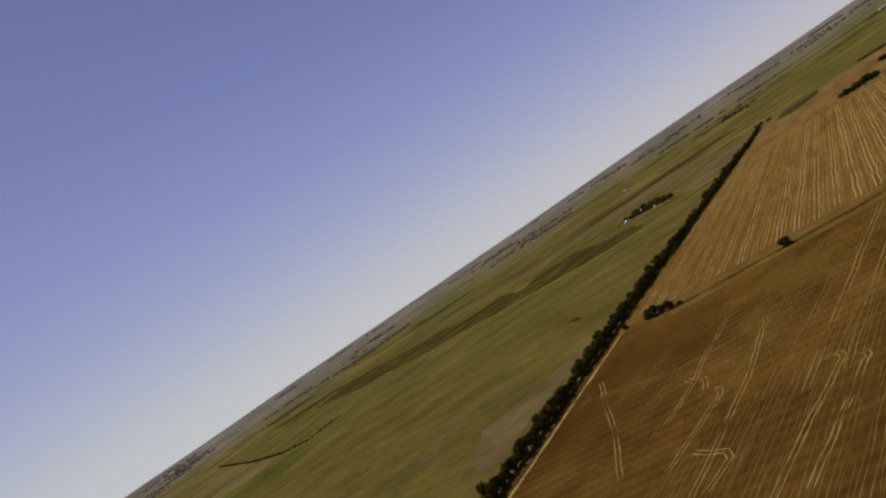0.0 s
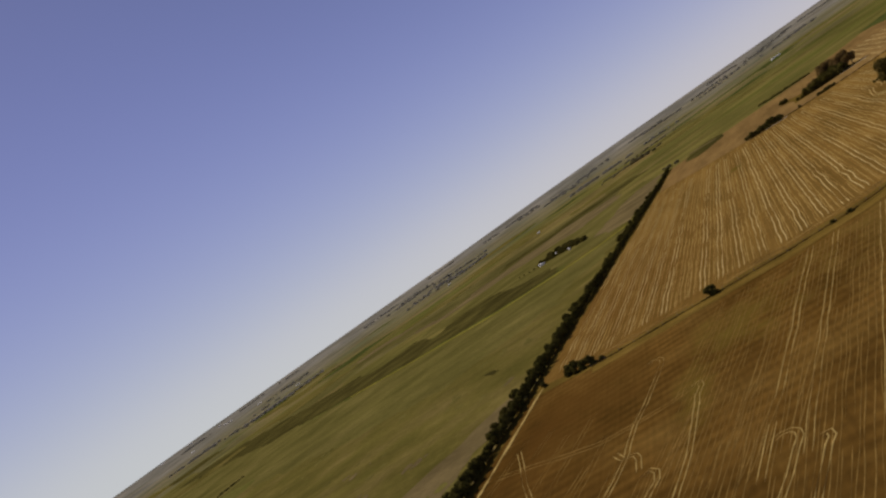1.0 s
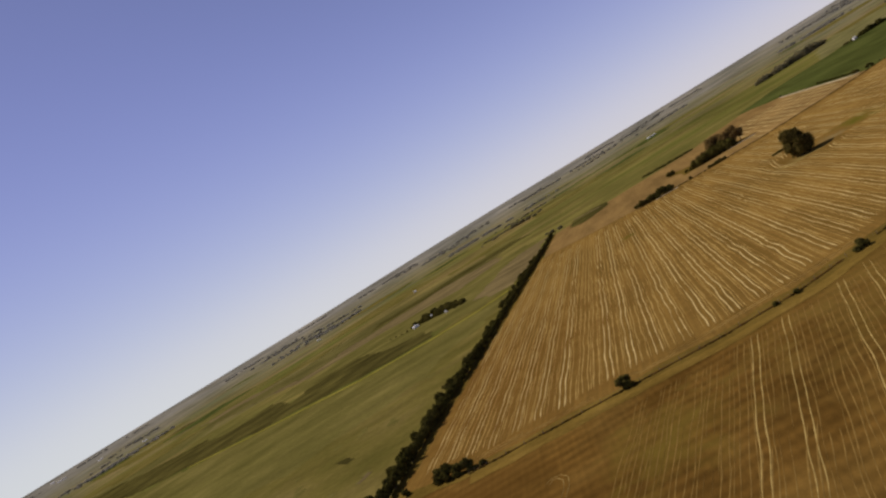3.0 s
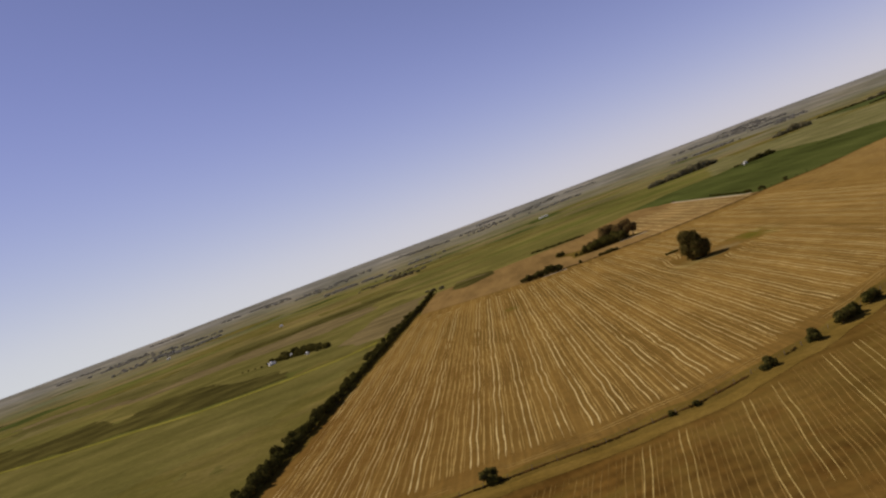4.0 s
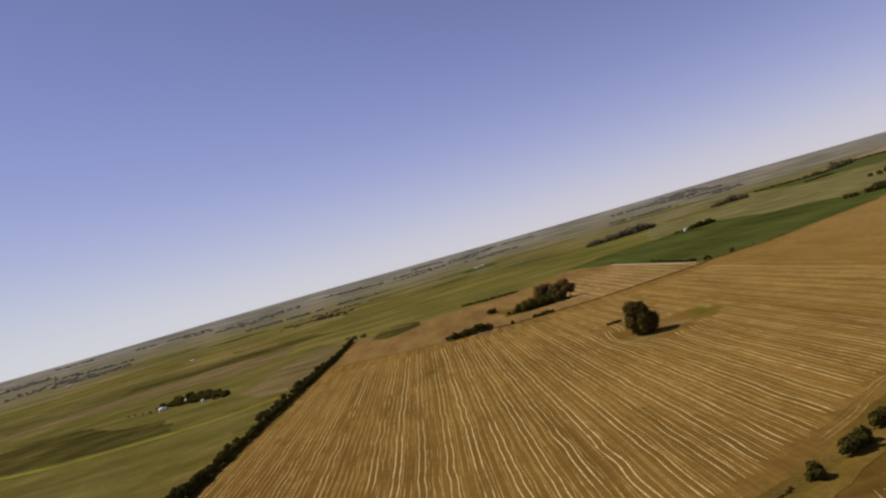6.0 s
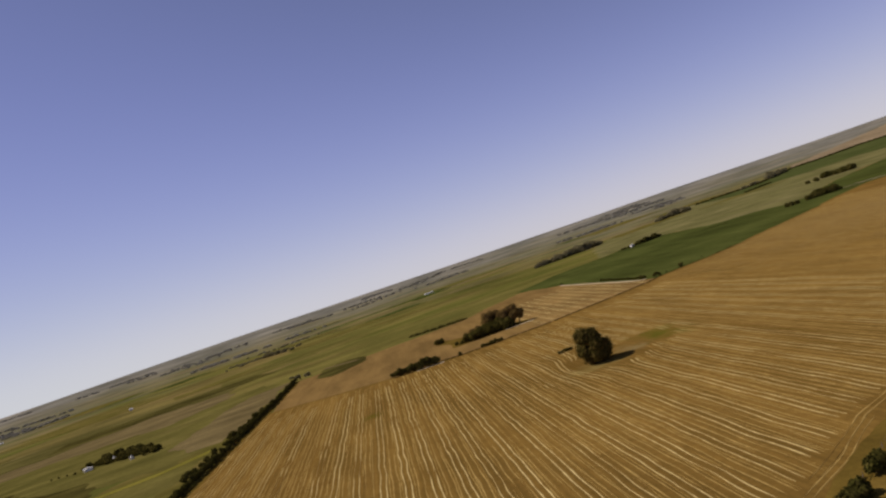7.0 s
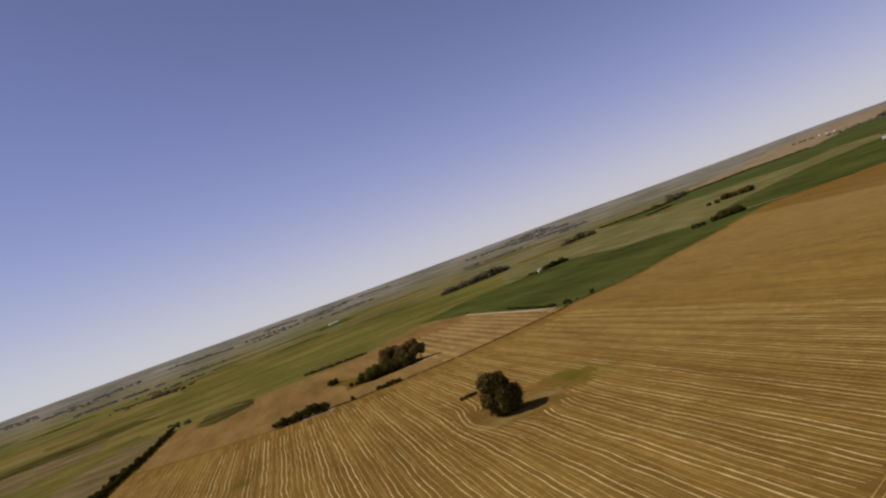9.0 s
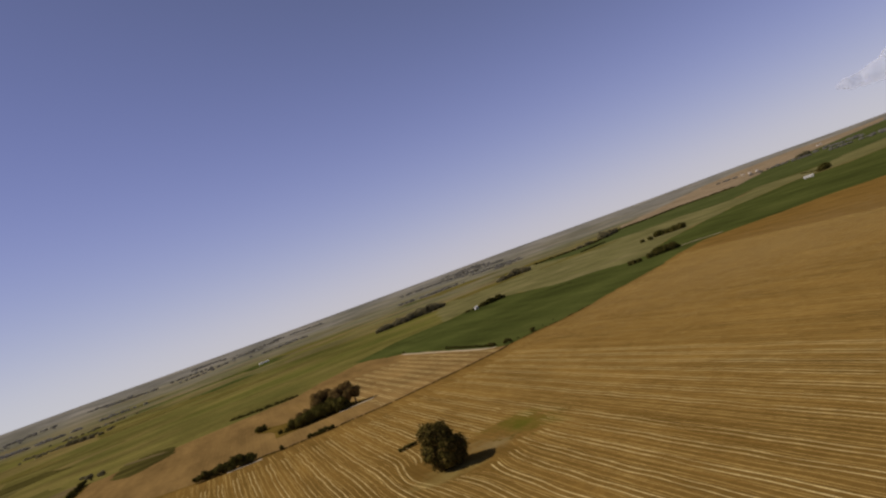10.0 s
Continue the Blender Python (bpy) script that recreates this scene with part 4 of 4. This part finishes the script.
foliage_mass("hedge_lines", ditch, 0.8, 34, 0.8, M_LEAF, "thin dark hedge lines across the far fields", "hedge", 22)

woods = []
while len(woods) < 2300:
    g, q = r.uniform(-1.35, 1.35), r.uniform(1500, 4400)
    x, y = MID.x + q * math.sin(g), MID.y + q * math.cos(g)
    if noise.noise((x / 520, y / 520, 2.0)) < (0.40 if q < 2500 else 0.10 if x < 100 else 0.22) or (x > 150 and q < 3000):
        continue
    k, turn, wide = r.randint(8, 26), -g + r.uniform(-0.35, 0.35), r.uniform(6, 34)
    for i in range(k):
        woods.append((x + i * 7.5 * math.cos(turn) + r.gauss(0, wide), y + i * 7.5 * math.sin(turn) + r.gauss(0, wide), r.uniform(4.0, 8.5) * (0.7 if q < 2400 else 1.0)))
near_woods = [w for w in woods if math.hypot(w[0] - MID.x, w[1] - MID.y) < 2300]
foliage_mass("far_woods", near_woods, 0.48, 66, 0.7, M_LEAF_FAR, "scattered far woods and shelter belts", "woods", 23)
foliage_mass("hill_woods", [w for w in woods if math.hypot(w[0] - MID.x, w[1] - MID.y) >= 2300], 0.55, 44, 0.75, M_LEAF_HILL, "woods on the far hills, leaves greyed to imitate haze", "woods", 24)


# ---- buildings ----
def house(x, y, turn, wide, deep, wall, roof, roof_mat, label, category="house"):
    root = new(category.replace(" ", "_"))
    root.matrix_basis = place_at(x, y, radians(turn))
    bm = bmesh.new()
    box(bm, -wide / 2, wide / 2, -deep / 2, deep / 2, -0.2, wall)
    for s in (-1, 1):
        a, b, c = (bm.verts.new(p) for p in ((s * wide / 2, -deep / 2, wall), (s * wide / 2, deep / 2, wall), (s * wide / 2, 0, wall + roof)))
        bm.faces.new((a, b, c) if s > 0 else (a, c, b))
    part("wall", bm, M_WHITE, root)
    bm = bmesh.new()
    for s in (-1, 1):
        lo = [(-wide / 2 - 0.4, s * (deep / 2 + 0.45), wall - 0.2 * roof / deep), (wide / 2 + 0.4, s * (deep / 2 + 0.45), wall - 0.2 * roof / deep)]
        hi = [(wide / 2 + 0.4, 0, wall + roof + 0.06), (-wide / 2 - 0.4, 0, wall + roof + 0.06)]
        quad = [bm.verts.new(p) for p in lo + hi]
        f = bm.faces.new(quad if s < 0 else quad[::-1])
        bmesh.ops.solidify(bm, geom=[f], thickness=-0.12)
    roof_ob = part("roof", bm, roof_mat, root)
    bm = bmesh.new()
    box(bm, wide * 0.22, wide * 0.22 + 0.7, -0.35, 0.35, wall + roof * 0.4, wall + roof + 0.9)
    part("chimney", bm, M_WHITE, roof_ob)
    bm = bmesh.new()
    box(bm, -0.5, 0.5, -deep / 2 - 0.06, -deep / 2 + 0.02, 0, 2.05)
    part("door", bm, M_WOOD, root)
    for k in (-0.32, 0.3):
        bm = bmesh.new()
        box(bm, wide * k - 0.6, wide * k + 0.6, -deep / 2 - 0.05, -deep / 2 + 0.02, 0.95, 2.1)
        part("window", bm, M_GLASS, root)
    return tagged(root, label, category)


house(-172, 586, -62, 9.5, 7.0, 1.9, 0.9, M_ROOF, "white farmhouse with a bright metal roof among trees")
house(-152, 595, -50, 5, 3.6, 2.3, 1.0, M_ROOF, "small white outbuilding among shelter trees", "outbuilding")
house(-124, 555, -55, 3.6, 2.6, 1.9, 0.6, M_ROOF, "pale shed at the edge of a farmyard", "shed")
for x, y, w, d, t in ((-2758, 2789, 60, 12, 38), (-2943, 2926, 26, 12, 38), (-3239, 2967, 40, 12, 40), (-3359, 2841, 34, 12, 30), (-1810, 2206, 26, 12, 30), (-2420, 2675, 34, 12, 20), (-2600, 2330, 26, 12, 0),
                      (2440, 2640, 44, 12, 60), (2425, 2580, 40, 12, 60), (2414, 2525, 40, 12, 60), (2884, 2634, 60, 14, 20), (1307, 1159, 40, 9, -55), (530, 1079, 12, 7, 20), (-398, 1428, 14, 8, 10), (284, 2278, 40, 12, 20), (-920, 2000, 14, 9, 15)):
    house(x, y, t, w * (0.75 if y > 1500 else 0.45), d * (0.7 if y > 1500 else 0.5), 3.0, 1.4, M_ROOF, "far white farm building with a low roof", "farm building")


# ---- fences ----
def fence(points, step, label):
    root = new("fence")
    spots = line(points, step)
    bm = bmesh.new()
    bmesh.ops.create_cone(bm, cap_ends=True, segments=6, radius1=0.10, radius2=0.08, depth=1.6, matrix=pose(0, 0, 0.6))
    post = part("post", bm, M_WOOD, root)
    post.location = (*spots[0], height(*spots[0]))
    for p in spots[1:]:
        ob = new("post", post.data)
        ob.parent, ob.location = root, (*p, height(*p))
    for z in (0.55, 0.95, 1.3):
        verts, faces = [], []
        for p, q in zip(spots, spots[1:]):
            limb(verts, faces, (*p, z), (*q, z), 0.012, 0.012, 3)
        part("wire", raw_mesh("wire", verts, faces), M_WIRE, root)
    return tagged(root, label, "fence")


fence(FENCE[1:13], 7.0, "wooden post and wire fence between two stubble fields")
fence(TOP[3:], 7.0, "wooden post and wire fence overgrown with dark weeds")

# ---- cloud ----
cloud = bmesh.new()
away, east = Vector((0.747, 0.665, 0)), Vector((0.665, -0.747, 0))
for i in range(60):
    u = 520 * (i / 59) ** 0.8
    tall = 30 + min(1.0, u / 230) * 105
    q = r.uniform(20, 32) + 0.22 * tall * r.uniform(0.5, 1.0)
    c = Vector((131, -30, 70)) + away * (4350 + r.uniform(-60, 60)) + east * u + Vector((0, 0, 168 + r.uniform(0.0, 1.0) * max(0.0, tall - 2 * q) + q - 0.12 * u * (u < 230)))
    bmesh.ops.create_icosphere(cloud, subdivisions=3, radius=q, matrix=Matrix.Translation(c))
for v in cloud.verts:
    v.co += Vector((1, 1, 0.8)) * 14 * noise.noise(v.co / 60) + Vector((0.4, 0.4, 1)) * 6 * noise.noise(v.co / 22)
puff = raw_mesh("cloud", [v.co for v in cloud.verts], [[v.index for v in f.verts] for f in cloud.faces], True)
cloud.free()
puff_ob = part("cloud", puff, M_CLOUD)
remesh = puff_ob.modifiers.new("remesh", "REMESH")
remesh.mode, remesh.voxel_size, remesh.use_smooth_shade = "VOXEL", 9.0, True
soften = puff_ob.modifiers.new("smooth", "SMOOTH")
soften.factor, soften.iterations = 0.6, 14
tagged(puff_ob, "small white cumulus cloud low over the horizon", "cloud", kind="structure")
